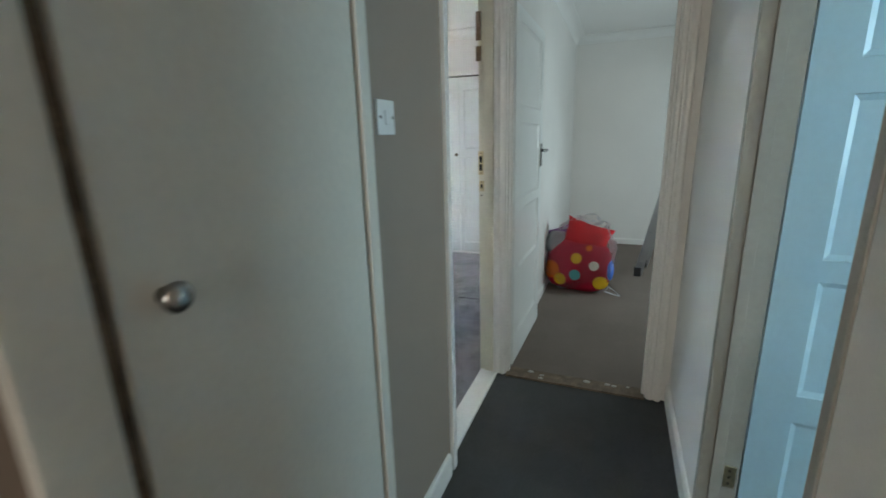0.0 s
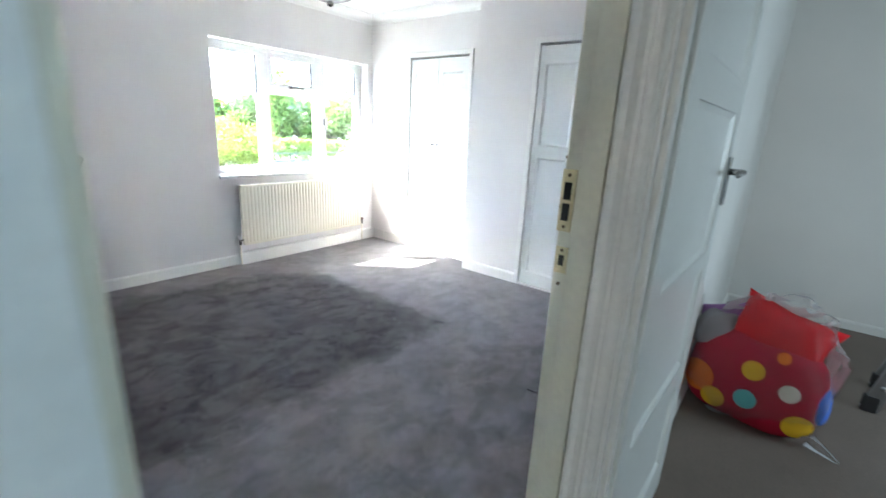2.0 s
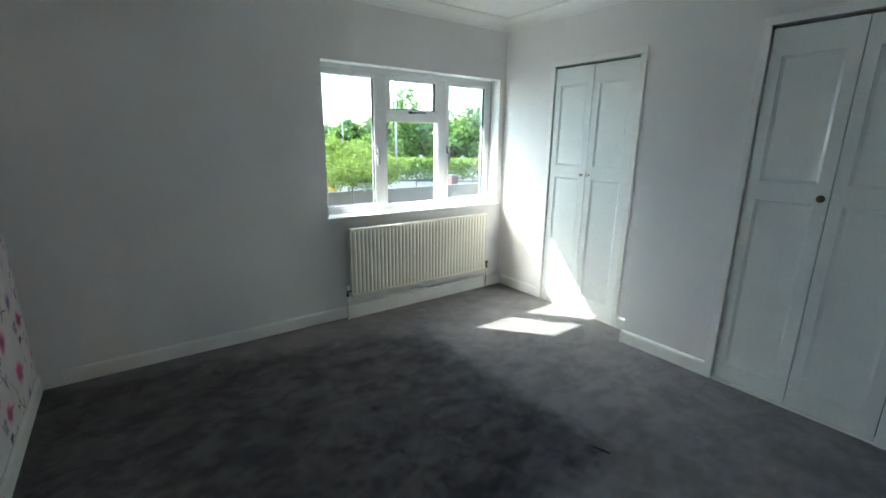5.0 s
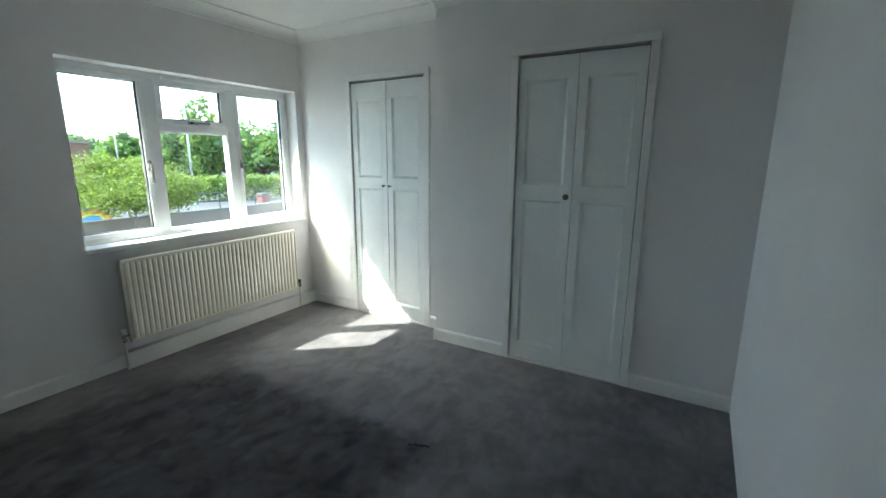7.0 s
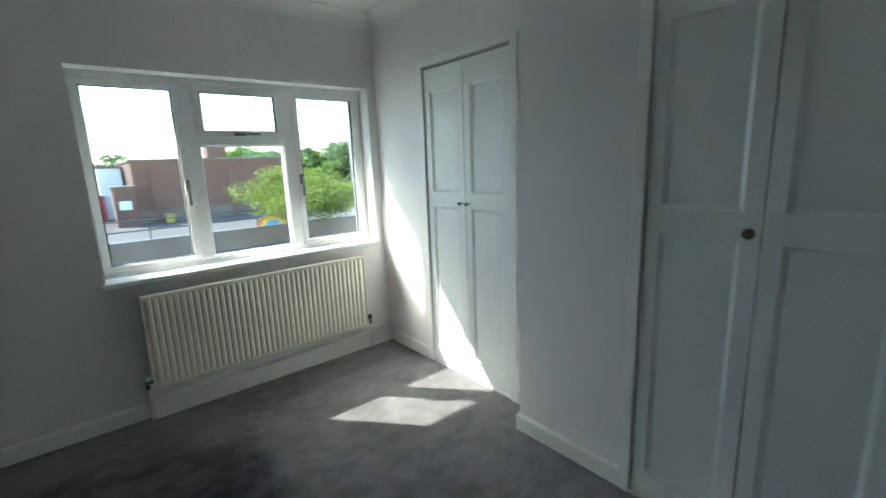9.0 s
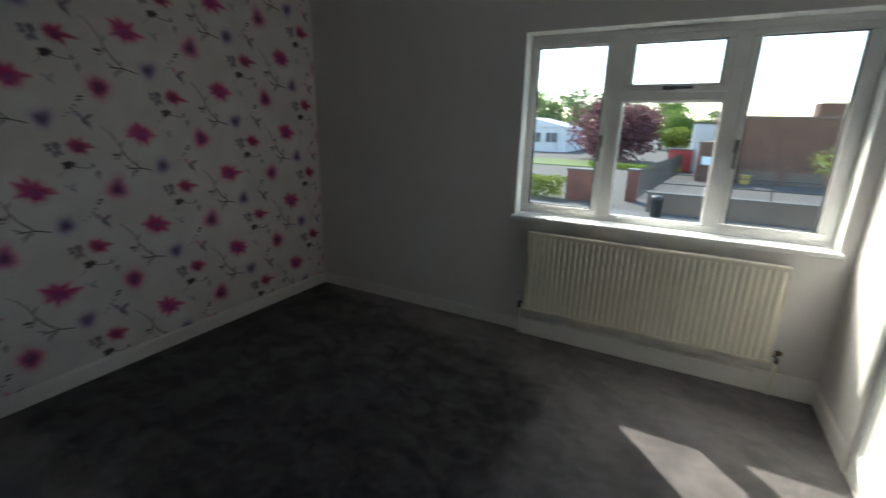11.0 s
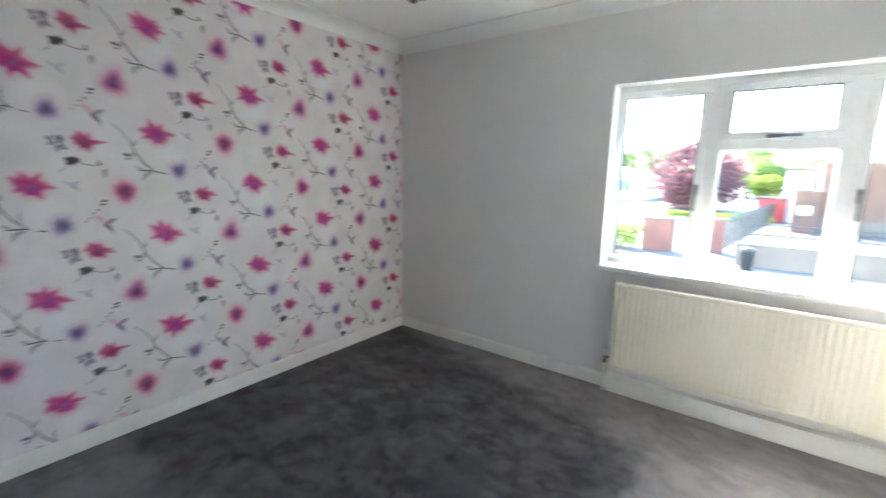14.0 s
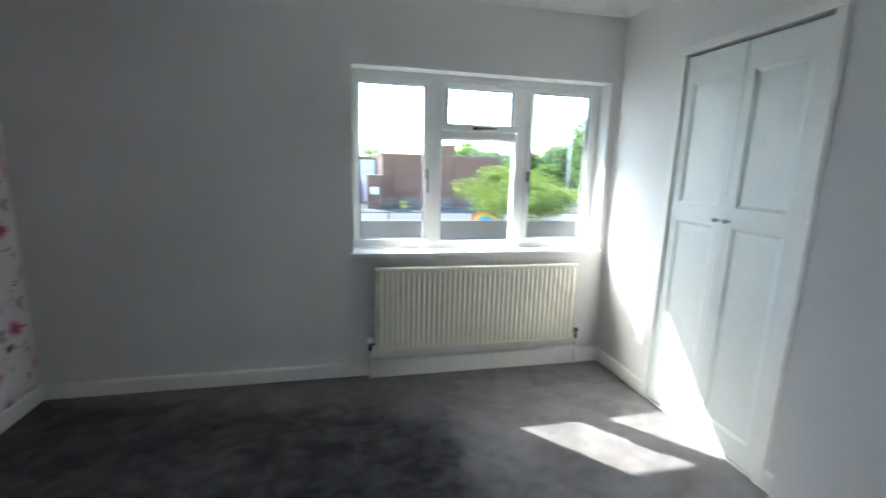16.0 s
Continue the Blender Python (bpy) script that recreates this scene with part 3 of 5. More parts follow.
def lining(name, axis, a0, a1, f0, f1, label, mat=TRIM, stop=None, cas=(True, True), plain=""):
    """Door lining with stops and moulded casings. axis 'x': the wall is a plane of x between f0 and f1, the opening runs in y from a0 to a1."""
    ob = thing(name, (0, 0, 0), label, "door frame", kind="structure")

    def bx(bm, f_a, f_b, u0, u1, z0, z1):
        if axis == "x":
            box(bm, f_a, f_b, u0, u1, z0, z1)
        else:
            box(bm, u0, u1, f_a, f_b, z0, z1)
    for u0, u1, z0, z1 in ((a0 - 0.029, a0, 0, DZ), (a1, a1 + 0.029, 0, DZ), (a0 - 0.029, a1 + 0.029, DZ, DZ + 0.029)):
        bm = bmesh.new()
        bx(bm, f0 - 0.004, f1 + 0.004, u0, u1, z0 + 0.001, z1)
        soften(bm, 0.003)
        part("jamb", bm, mat, ob)
    if stop:
        for u0, u1, z0, z1 in ((a0, a0 + 0.013, 0, DZ - 0.013), (a1 - 0.013, a1, 0, DZ - 0.013), (a0, a1, DZ - 0.013, DZ)):
            bm = bmesh.new()
            bx(bm, stop[0], stop[1], u0, u1, z0 + 0.001, z1)
            soften(bm, 0.002)
            part("door_stop", bm, mat, ob)
    for face, s, on in ((f0, -1, cas[0]), (f1, 1, cas[1])):
        if not on:
            continue
        prof = [(0.0, 0.010), (0.004, 0.016), (0.009, 0.019), (0.018, 0.020), (0.023, 0.017), (0.026, 0.012), (0.033, 0.013), (0.038, 0.018), (0.045, 0.023), (0.056, 0.024), (0.063, 0.020), (0.066, 0.012)]
        if on == "narrow":
            prof = prof[:7]
        width = prof[-1][0]

        def moulding(ends):
            """One strip of the profile; ends gives the two places of a point of it, by its distance from the opening and its height."""
            bm = bmesh.new()
            rings = [[bm.verts.new(ends(p, h, k)) for p, h in [(0.0, 0.0), *prof, (width, 0.0)]] for k in (0, 1)]
            n = len(rings[0])
            for q in range(n):
                bm.faces.new((rings[0][q], rings[0][(q + 1) % n], rings[1][(q + 1) % n], rings[1][q]))
            for ring in rings:
                bm.faces.new(ring)
            bmesh.ops.recalc_face_normals(bm, faces=bm.faces[:])
            part("casing", bm, mat, ob)

        def world(f, u, z):
            return (f, u, z) if axis == "x" else (u, f, z)
        for side, u, d in (("l", a0 - 0.008, -1), ("r", a1 + 0.008, 1)):
            if side == plain:
                bm = bmesh.new()
                bx(bm, face, face + s * 0.016, u, u + d * 0.036, 0.001, DZ + 0.01)
                soften(bm, 0.003)
                part("casing", bm, TRIM, ob)
            else:
                # mitred at the head
                moulding(lambda p, h, k: world(face + s * h, u + d * p, DZ + 0.008 + p if k else 0.001))
        moulding(lambda p, h, k: world(face + s * h, a1 + 0.008 + p if k else a0 - 0.008 - p, DZ + 0.008 + p))
    return ob


bed_frame = lining("door_frame_bedroom", "x", DY0, DY1, 3.558, XH, "cream-white gloss door frame of the bedroom", CREAM, (3.586, 3.634), (False, True), plain="l")
door("door_1", (3.484, 0.026, 0.006), 170.3, 0.740, "open white four-panel wooden bedroom door with chrome handle", GLOSS)
small_frame = lining("door_frame_small_room", "y", SX0, SX1, YE, YE2, "white gloss door frame of the small room", TRIM, (YE + 0.02, YE + 0.05))
door("door_2", (3.722, 0.884, 0.008), 88.8, 0.755, "open white panelled door of the small room", GLOSS)
bath_frame = lining("door_frame_bathroom", "x", RY0, RY1, XR, 4.655, "grey-taupe painted door frame of the bathroom", TAUPE, (XR + 0.03, XR + 0.06), cas=(False, False))
# the leaf's blue is window light put into the paint
door("door_3", (4.663, RY1 - 0.002, 0.008), -2.0, 0.64, "open panelled bathroom door, blue daylight tinted into its paint", BLUE_LIT_GLOSS)

bath_hinge = thing("hinge", (4.642, RY1, 0.227), "tarnished brass butt hinge low on the taupe jamb", "hinge")
boxpart("hinge_leaf", (4.618, 4.650, RY1 - 0.003, RY1 + 0.001, 0.227, 0.305), BRASS, bath_hinge, 0.001)
for z in (0.243, 0.266, 0.289):
    boxpart("screw", (4.628, 4.635, RY1 - 0.0042, RY1, z - 0.0035, z + 0.0035), BRONZE, bath_hinge)

# brass keeps in the bedroom jamb
plates = thing("strike_plate", (3.5, DY1, 1.05), "brass strike plates with dark slots in the door jamb", "strike plate")
boxpart("latch_plate", (3.552, 3.580, DY1 - 0.0035, DY1 + 0.001, 1.146, 1.268), BRASS, plates, 0.001)
boxpart("slot", (3.558, 3.573, DY1 - 0.0045, DY1, 1.209, 1.243), GAP_SHADE, plates)
boxpart("slot", (3.558, 3.573, DY1 - 0.0045, DY1, 1.168, 1.202), GAP_SHADE, plates)
plates2 = thing("strike_plate", (3.5, DY1, 1.0), "small brass bolt keep in the door jamb", "strike plate")
boxpart("keep_plate", (3.556, 3.583, DY1 - 0.0035, DY1 + 0.001, 1.060, 1.115), BRASS, plates2, 0.001)
boxpart("slot", (3.564, 3.575, DY1 - 0.0045, DY1, 1.076, 1.098), GAP_SHADE, plates2)
for ob, x, z in ((plates, 3.566, 1.257), (plates, 3.566, 1.156), (plates2, 3.569, 1.108), (plates2, 3.569, 1.037)):
    bm = bmesh.new()
    rod(bm, (x, DY1, z), (x, DY1 - 0.0048, z), 0.0035, n=8)
    part("screw", bm, BRONZE, ob)
slab("threshold", [(3.560, XH - 0.018, DY0, DY1, -0.005, 0.012)], TRIM, "white painted bedroom threshold strip", "threshold")
slab("threshold_bare", [(SX0, SX1, YE - 0.02, YE + 0.075, -0.005, 0.006)], WOODRAW, "bare worn wooden threshold with debris", "threshold")

# ---- built-in cupboards ----


def cupboard(x0, x1, y, label, knob):
    """Two tall doors in a moulded frame; the doors sit just behind the wall face y."""
    ob = thing("built_in_cupboard", ((x0 + x1) / 2, y, 0), label, "cupboard", "built-in bedroom cupboards")
    for u0, u1, z0, z1 in ((x0 - 0.046, x0, 0.001, CZ), (x1, x1 + 0.046, 0.001, CZ), (x0 - 0.046, x1 + 0.046, CZ, CZ + 0.046)):
        bm = bmesh.new()
        box(bm, u0, u1, y - 0.020, y + 0.012, z0, z1)
        soften(bm, 0.005)
        part("casing", bm, TRIM, ob)
    # solid near-black block, so the gaps round the doors read as shade
    boxpart("interior", (x0 + 0.001, x1 - 0.001, y + 0.06, y + 0.19, 0.002, CZ - 0.001), GAP_SHADE, ob, 0, "near-black block for the shade inside the cupboard")
    boxpart("sill_strip", (x0, x1, y - 0.012, y + 0.06, 0.001, 0.014), TRIM, ob, 0.003)
    w = (x1 - x0 - 0.017) / 2
    for i in (0, 1):
        a = x0 + 0.006 + i * (w + 0.005)
        st = 0.053
        bm, insets = panel_leaf(w, CZ - 0.040, 0.03, [(st, w - st, 0.112, 1.106), (st, w - st, 1.202, 1.832)])
        place = pose(a, y - 0.006, 0.022)
        bm.transform(place)
        leaf = part("door", bm, GLOSS, ob)
        for pb in insets:
            pb.transform(place)
            part("panel", pb, GLOSS, leaf)
        if knob == "pair" or i == 0:
            kx = a + w - 0.028 if i == 0 else a + 0.028
            bm = bmesh.new()
            r = 0.011 if knob == "pair" else 0.018
            turned(bm, [(r * 0.7, 0), (r * 0.5, 0.006), (r * 0.6, 0.012), (r, 0.02), (r, 0.027), (r * 0.7, 0.032)], pose(kx, y - 0.006, 1.158, 90))
            part("knob", bm, CHROME if knob == "pair" else BRONZE, leaf, "small metal knob", True)


cupboard(AX0, AX1, D, "white painted two-door cupboard in the alcove, closed", "pair")
cupboard(BX0, BX1, DB, "white painted two-door cupboard in the chimney breast, closed", "one")
cup = thing("hall_cupboard", (XH, -0.8, 0), "pale grey-green flush hall cupboard door with round knob", "cupboard")
boxpart("door", (XH + 0.001, XH + 0.022, -1.152, -0.592, 0.02, 2.2), OLIVE, cup, 0.004)
for a, b in ((-1.262, -1.176), (-0.582, -0.540)):
    boxpart("casing", (XH + 0.001, XH + 0.03, a, b, 0.001, 2.25), OLIVE, cup, 0.005)
boxpart("gap", (XH + 0.001, XH + 0.010, -1.176, -1.152, 0.01, 2.2), WOODRAW, cup, 0, "bare dark wood in the gap")
boxpart("gap", (XH + 0.001, XH + 0.006, -0.592, -0.582, 0.01, 2.2), GAP_SHADE, cup)
bm = bmesh.new()
turned(bm, [(0.012, 0), (0.009, 0.012), (0.02, 0.02), (0.022, 0.028), (0.018, 0.034), (0.008, 0.037)], pose(XH + 0.022, -1.091, 1.144, 0, 90))
part("knob", bm, CHROME, cup, "round chrome knob", True)

switch = thing("light_switch", (XH, -0.436, 1.391), "white plastic light switch on the hall wall", "light switch")
boxpart("switch_plate", (XH, XH + 0.009, -0.479, -0.393, 1.348, 1.434), PVC, switch, 0.003)
bm = bmesh.new()
box(bm, XH + 0.008, XH + 0.013, -0.446, -0.426, 1.373, 1.409)
soften(bm, 0.002)
part("rocker", bm, PVC, switch)
for y in (-0.468, -0.404):
    bm = bmesh.new()
    rod(bm, (XH + 0.008, y, 1.391), (XH + 0.0105, y, 1.391), 0.004)
    part("screw", bm, CHROME, switch)

# ---- flowered wallpaper ----
PAPER = (0.79, 0.745, 0.745)


def print_material():
    """Printed paper: ink from the colour layer over faint cloudy washes."""
    m = material("wallpaper_print", PAPER, 0.62, 0.02, 4, 200, 0.05, fine=0.01)
    n, l = m.node_tree.nodes, m.node_tree.links
    ink = n.new("ShaderNodeVertexColor")
    ink.layer_name = "ink"
    n["Mix"].inputs[0].default_value = 1.0
    grains = n.new("ShaderNodeTexNoise")
    grains.inputs["Scale"].default_value, grains.inputs["Detail"].default_value = 45.0, 6.0
    where = n.new("ShaderNodeNewGeometry")
    l.new(where.outputs["Position"], grains.inputs["Vector"])
    wet = n.new("ShaderNodeMapRange")
    for k, v in enumerate((0.45, 0.75, 0.0, 0.14)):
        wet.inputs[k + 1].default_value = v
    l.new(grains.outputs["Fac"], wet.inputs[0])
    l.new(wet.outputs[0], n["Mix"].inputs[0])
    l.new(ink.outputs["Color"], n["Mix"].inputs[6])
    n["Mix"].inputs[7].default_value = (*PAPER, 1)
    return m


PRINT = print_material()
PAPER_MAT = material("wallpaper_ground", PAPER, 0.62, 0.07, 5, 200, 0.05, fine=0.015)


class Ink:
    """Collects printed shapes on the plane of the papered wall; u runs to the right as seen from the room."""

    def __init__(self):
        self.v, self.f, self.c, self.layer = [], [], [], []
        self.level = 0

    def lift(self, n):
        """Each printed shape lies a hair above the one before it."""
        self.level += 1
        self.layer += [self.level] * n

    def fan(self, u, z, radius, rings, n=28):
        """radius(angle) is the outline; rings are (share of the radius, colour)."""
        base = len(self.v)
        self.v.append((u, z))
        self.c.append(rings[0][1])
        for share, col in rings[1:]:
            for i in range(n):
                a = 2 * math.pi * i / n
                r = radius(a) * share
                self.v.append((u + r * math.cos(a), z + r * math.sin(a)))
                self.c.append(col(a) if callable(col) else col)
        self.lift(len(self.v) - base)
        for i in range(n):
            self.f.append((base, base + 1 + i, base + 1 + (i + 1) % n))
        for k in range(len(rings) - 2):
            for i in range(n):
                a, b = base + 1 + k * n + i, base + 1 + k * n + (i + 1) % n
                self.f.append((a, a + n, b + n, b))

    def stroke(self, pts, w0, w1, col):
        base = len(self.v)
        k = len(pts)
        w0, w1 = w0 * 1.5, w1 * 1.5
        for i, p in enumerate(pts):
            q, o = pts[min(i + 1, k - 1)], pts[max(i - 1, 0)]
            dx, dz = q[0] - o[0], q[1] - o[1]
            d = math.hypot(dx, dz) or 1
            w = (w0 + (w1 - w0) * i / (k - 1)) / 2
            self.v += [(p[0] - dz / d * w, p[1] + dx / d * w), (p[0] + dz / d * w, p[1] - dx / d * w)]
            self.c += [col, col]
        self.lift(2 * k)
        for i in range(k - 1):
            self.f.append((base + 2 * i, base + 2 * i + 1, base + 2 * i + 3, base + 2 * i + 2))

    def leaf(self, u, z, length, width, angle, c0, c1):
        a = radians(angle)
        width *= 1.25
        ca, sa = math.cos(a), math.sin(a)
        base = len(self.v)
        for s, t, c in ((0, 0, c0), (0.3, 0.5, c1), (0.6, 0.42, c1), (1, 0, c1), (0.6, -0.42, c0), (0.3, -0.5, c0)):
            x, y = s * length, t * width
            self.v.append((u + x * ca - y * sa, z + x * sa + y * ca))
            self.c.append(c)
        self.lift(6)
        self.f.append(tuple(range(base, base + 6)))


def blend(a, b, k):
    return tuple(x + (y - x) * k for x, y in zip(a, b))


def lily(ink, u, z, size, seed, core, mid, pale, petals=7, lean=0.0):
    """A watercolour star blossom: wet halo, narrow uneven spikes, red towards the top, a violet heart below the middle."""
    rnd = random.Random(seed)
    points = [(2 * math.pi * (k + rnd.uniform(-0.3, 0.3)) / petals, rnd.uniform(0.35, 1.0), rnd.uniform(0.22, 0.42)) for k in range(petals)]
    points.append((rnd.uniform(-0.25, 0.05), 1.3, 0.2))

    def star(a):
        r = 0.235 + 0.04 * math.sin(2 * a + 2.4) + 0.016 * math.sin(7 * a + seed) + 0.012 * math.sin(13 * a)
        for at, tall, wide in points:
            d = (a - at + math.pi) % (2 * math.pi) - math.pi
            r += 0.145 * tall * (1 + lean * math.cos(at)) * max(0.0, 1 - abs(d) / wide) ** 1.3
        return size * r
    warm = blend(mid, (0.66, 0.04, 0.17), 0.6)

    def tone(k):
        """mid to warm round the blossom, thinned to the paper by k."""
        return lambda a: blend(blend(mid, warm, 0.5 + 0.5 * math.sin(a + 0.7)), blend(pale, PAPER, 0.4), k)
    ink.fan(u, z, lambda a: star(a) * 0.55 + size * 0.21, [(0, pale), (0.62, blend(pale, PAPER, 0.35)), (1, PAPER)], 48)
    ink.fan(u, z, star, [(0, mid), (0.4, tone(0.0)), (0.68, tone(0.12)), (0.86, tone(0.5)), (1, tone(0.92))], 84)
    ink.fan(u + size * 0.03, z - size * 0.05, lambda a: size * (0.13 + 0.02 * math.sin(3 * a + seed)), [(0, core), (0.45, blend(core, mid, 0.45)), (1, mid)], 20)


def cup_flower(ink, u, z, size, core, mid, pale, turn=0.0):
    """A soft round blossom with a narrow tip, a wide wet rim and a dark violet heart."""
    def drop(a):
        d = (a - turn - math.pi / 2 + math.pi) % (2 * math.pi) - math.pi
        return size * (0.31 + 0.08 * math.exp(-(d / 0.42) ** 2) + 0.025 * math.sin(3 * a + 9 * turn) + 0.014 * math.sin(8 * a + turn))
    ink.fan(u, z, lambda a: drop(a) * 1.5, [(0, pale), (0.55, blend(pale, PAPER, 0.3)), (1, PAPER)], 36)
    ink.fan(u, z, drop, [(0, core), (0.30, blend(core, mid, 0.25)), (0.52, mid), (0.78, blend(mid, pale, 0.55)), (1, blend(pale, PAPER, 0.3))], 40)


def bird(ink, u, z, size, turn, body, wing):
    c, s = math.cos(turn), math.sin(turn)

    def at(x, y):
        return u + (x * c - y * s) * size, z + (x * s + y * c) * size
    ink.leaf(*at(-0.1, 0.1), size * 0.9, size * 0.26, math.degrees(turn) - 62, body, blend(body, PAPER, 0.3))
    ink.leaf(*at(0.0, -0.02), size * 0.75, size * 0.24, math.degrees(turn) + 132, wing, blend(wing, PAPER, 0.35))
    ink.leaf(*at(0.05, -0.05), size * 0.6, size * 0.22, math.degrees(turn) + 20, blend(body, wing, 0.5), blend(body, PAPER, 0.3))
    ink.leaf(*at(0.22, -0.55), size * 0.4, size * 0.08, math.degrees(turn) - 75, body, PAPER)


def wallpaper():
    ink = Ink()
    rose, pink = (0.56, 0.025, 0.25), (0.80, 0.38, 0.52)
    mauve, lilac = (0.45, 0.25, 0.45), (0.60, 0.50, 0.66)
    stem, twig, grey, slate = (0.05, 0.035, 0.05), (0.16, 0.13, 0.14), (0.32, 0.28, 0.29), (0.17, 0.13, 0.22)
    for k in range(-1, 8):
        for r in range(0, 6):
            ua = W - 2.425 - 0.5225 * 2 + 0.5225 * k
            za = 0.272 + 0.526 * r + (0.261 if k % 2 else 0.0) - 0.526
            ink.level = 0
            rnd = random.Random(k * 40 + r)
            j = rnd.uniform(-0.04, 0.04)
            # stems first, flowers over them
            ink.stroke([(ua - 0.190, za + 0.040), (ua - 0.155, za + 0.005), (ua - 0.125, za - 0.040), (ua - 0.105, za - 0.095), (ua - 0.075, za - 0.145), (ua - 0.03, za - 0.190)], 0.002, 0.0055, twig)
            ink.stroke([(ua - 0.095, za - 0.190), (ua - 0.030, za - 0.192), (ua + 0.020, za - 0.205), (ua + 0.060, za - 0.218)], 0.0045, 0.003, stem)
            for px, pz, a, le, w in ((-0.105, -0.09, 245, 0.055, 0.016), (-0.112, -0.07, 60, 0.045, 0.014), (-0.035, -0.11, 265, 0.075, 0.020), (-0.03, -0.20, 200, 0.06, 0.014),
                                     (-0.05, -0.195, 235, 0.065, 0.016), (-0.075, -0.19, 150, 0.05, 0.012)):
                ink.leaf(ua + px, za + pz, le, w, a, grey, blend(grey, PAPER, 0.55))
            ink.leaf(ua - 0.160, za - 0.108, 0.045, 0.014, -12, stem, grey)
            ink.leaf(ua - 0.150, za - 0.132, 0.034, 0.012, 8, stem, PAPER)
            # dark leaves beside the small star, and a brown cup on a curling stem
            for px, pz, a, le in ((0.118, 0.20, 100, 0.035), (0.115, 0.195, 30, 0.04), (0.12, 0.19, 320, 0.045), (0.112, 0.195, 200, 0.035), (0.120, 0.185, 260, 0.04), (0.10, 0.205, 150, 0.03)):
                ink.leaf(ua + px, za + pz, le, 0.020, a + 200 * j, slate, blend(slate, PAPER, 0.45))
            ink.leaf(ua + 0.128, za + 0.205, 0.03, 0.010, 75, stem, slate)
            for a, le in ((155, 0.032), (60, 0.028), (15, 0.036), (215, 0.03), (280, 0.022)):
                ink.leaf(ua + 0.160, za + 0.112, le, 0.020, a + 90 * j, stem, blend(stem, twig, 0.6))
            ink.stroke([(ua + 0.175, za + 0.108), (ua + 0.215, za + 0.095), (ua + 0.255, za + 0.092), (ua + 0.280, za + 0.102)], 0.003, 0.002, twig)
            ink.stroke([(ua + 0.150, za + 0.100), (ua + 0.130, za + 0.075), (ua + 0.105, za + 0.060)], 0.003, 0.002, grey)
            ink.leaf(ua + 0.258, za + 0.094, 0.028, 0.010, 70, twig, grey)
            ink.leaf(ua + 0.285, za + 0.080, 0.050, 0.022, 265, grey, blend(grey, PAPER, 0.5))
            # hanging row of dark seeds
            for i in range(5):
                t = i / 4
                ink.leaf(ua + 0.178 + 0.068 * t, za - 0.178 + 0.078 * t, 0.012 + 0.008 * t, 0.007 + 0.003 * t, 25 - 40 * (i % 2), blend(stem, PAPER, 0.45 - 0.3 * t), grey)
            ink.leaf(ua + 0.252, za - 0.080, 0.030, 0.010, 5, stem, stem)
            ink.leaf(ua + 0.248, za - 0.098, 0.030, 0.009, 12, stem, grey)
            # pale wash blooms
            ink.fan(ua + 0.05, za - 0.10, lambda a: 0.10 + 0.02 * math.sin(3 * a + k), [(0, (0.84, 0.83, 0.83)), (0.6, (0.82, 0.79, 0.79)), (1, PAPER)], 18)
            cup_flower(ink, ua - 0.165, za + 0.228, 0.178, (0.14, 0.03, 0.15), (0.52, 0.06, 0.22) if (k + r) % 2 else (0.50, 0.13, 0.34), (0.80, 0.42, 0.54), j * 8)
            # violet bud, soft at the rim
            cup_flower(ink, ua + 0.094, za - 0.190, 0.135, (0.12, 0.08, 0.22), (0.29, 0.21, 0.42), lilac, -0.5 + j * 6)
            lily(ink, ua + 0.213, za + 0.205, 0.168, k * 31 + r, (0.17, 0.03, 0.13), (0.46, 0.035, 0.16), (0.76, 0.36, 0.48), 6, 0.35)
            lily(ink, ua, za, 0.232, k * 17 + r * 5 + 3, (0.27, 0.05, 0.27), rose, pink, 7)
            bird(ink, ua - 0.262, za + 0.080, 0.082, 0.1, slate, pink if k % 2 else mauve)
            bird(ink, ua + 0.148, za + 0.002, 0.052, 0.35, blend(slate, PAPER, 0.45), (0.55, 0.55, 0.66))
    keep = [f for f in ink.f if all(0.002 < ink.v[i][0] < W - 0.002 and 0.03 < ink.v[i][1] < TOP - 0.01 for i in f)]
    data = bpy.data.meshes.new("printed_flowers")
    data.from_pydata([(W - u, YP + 0.0008 + 0.00005 * ink.layer[i], z) for i, (u, z) in enumerate(ink.v)], [], keep)
    col = data.color_attributes.new("ink", "FLOAT_COLOR", "POINT")
    col.data.foreach_set("color", [x for c in ink.c for x in (*c, 1.0)])
    data.materials.append(PRINT)
    paper = slab("wallpaper", [(0, W, YP - 0.004, YP, 0.0, TOP)], PAPER_MAT, "white wallpaper with magenta flowers, birds and dark twigs", "wallpaper")
    ob = new("printed_flowers", data)
    ob.parent = paper
    tagged(ob, "magenta and violet watercolour flower print", kind="stuff")


wallpaper()

# ---- pendant lamp in the bedroom ----


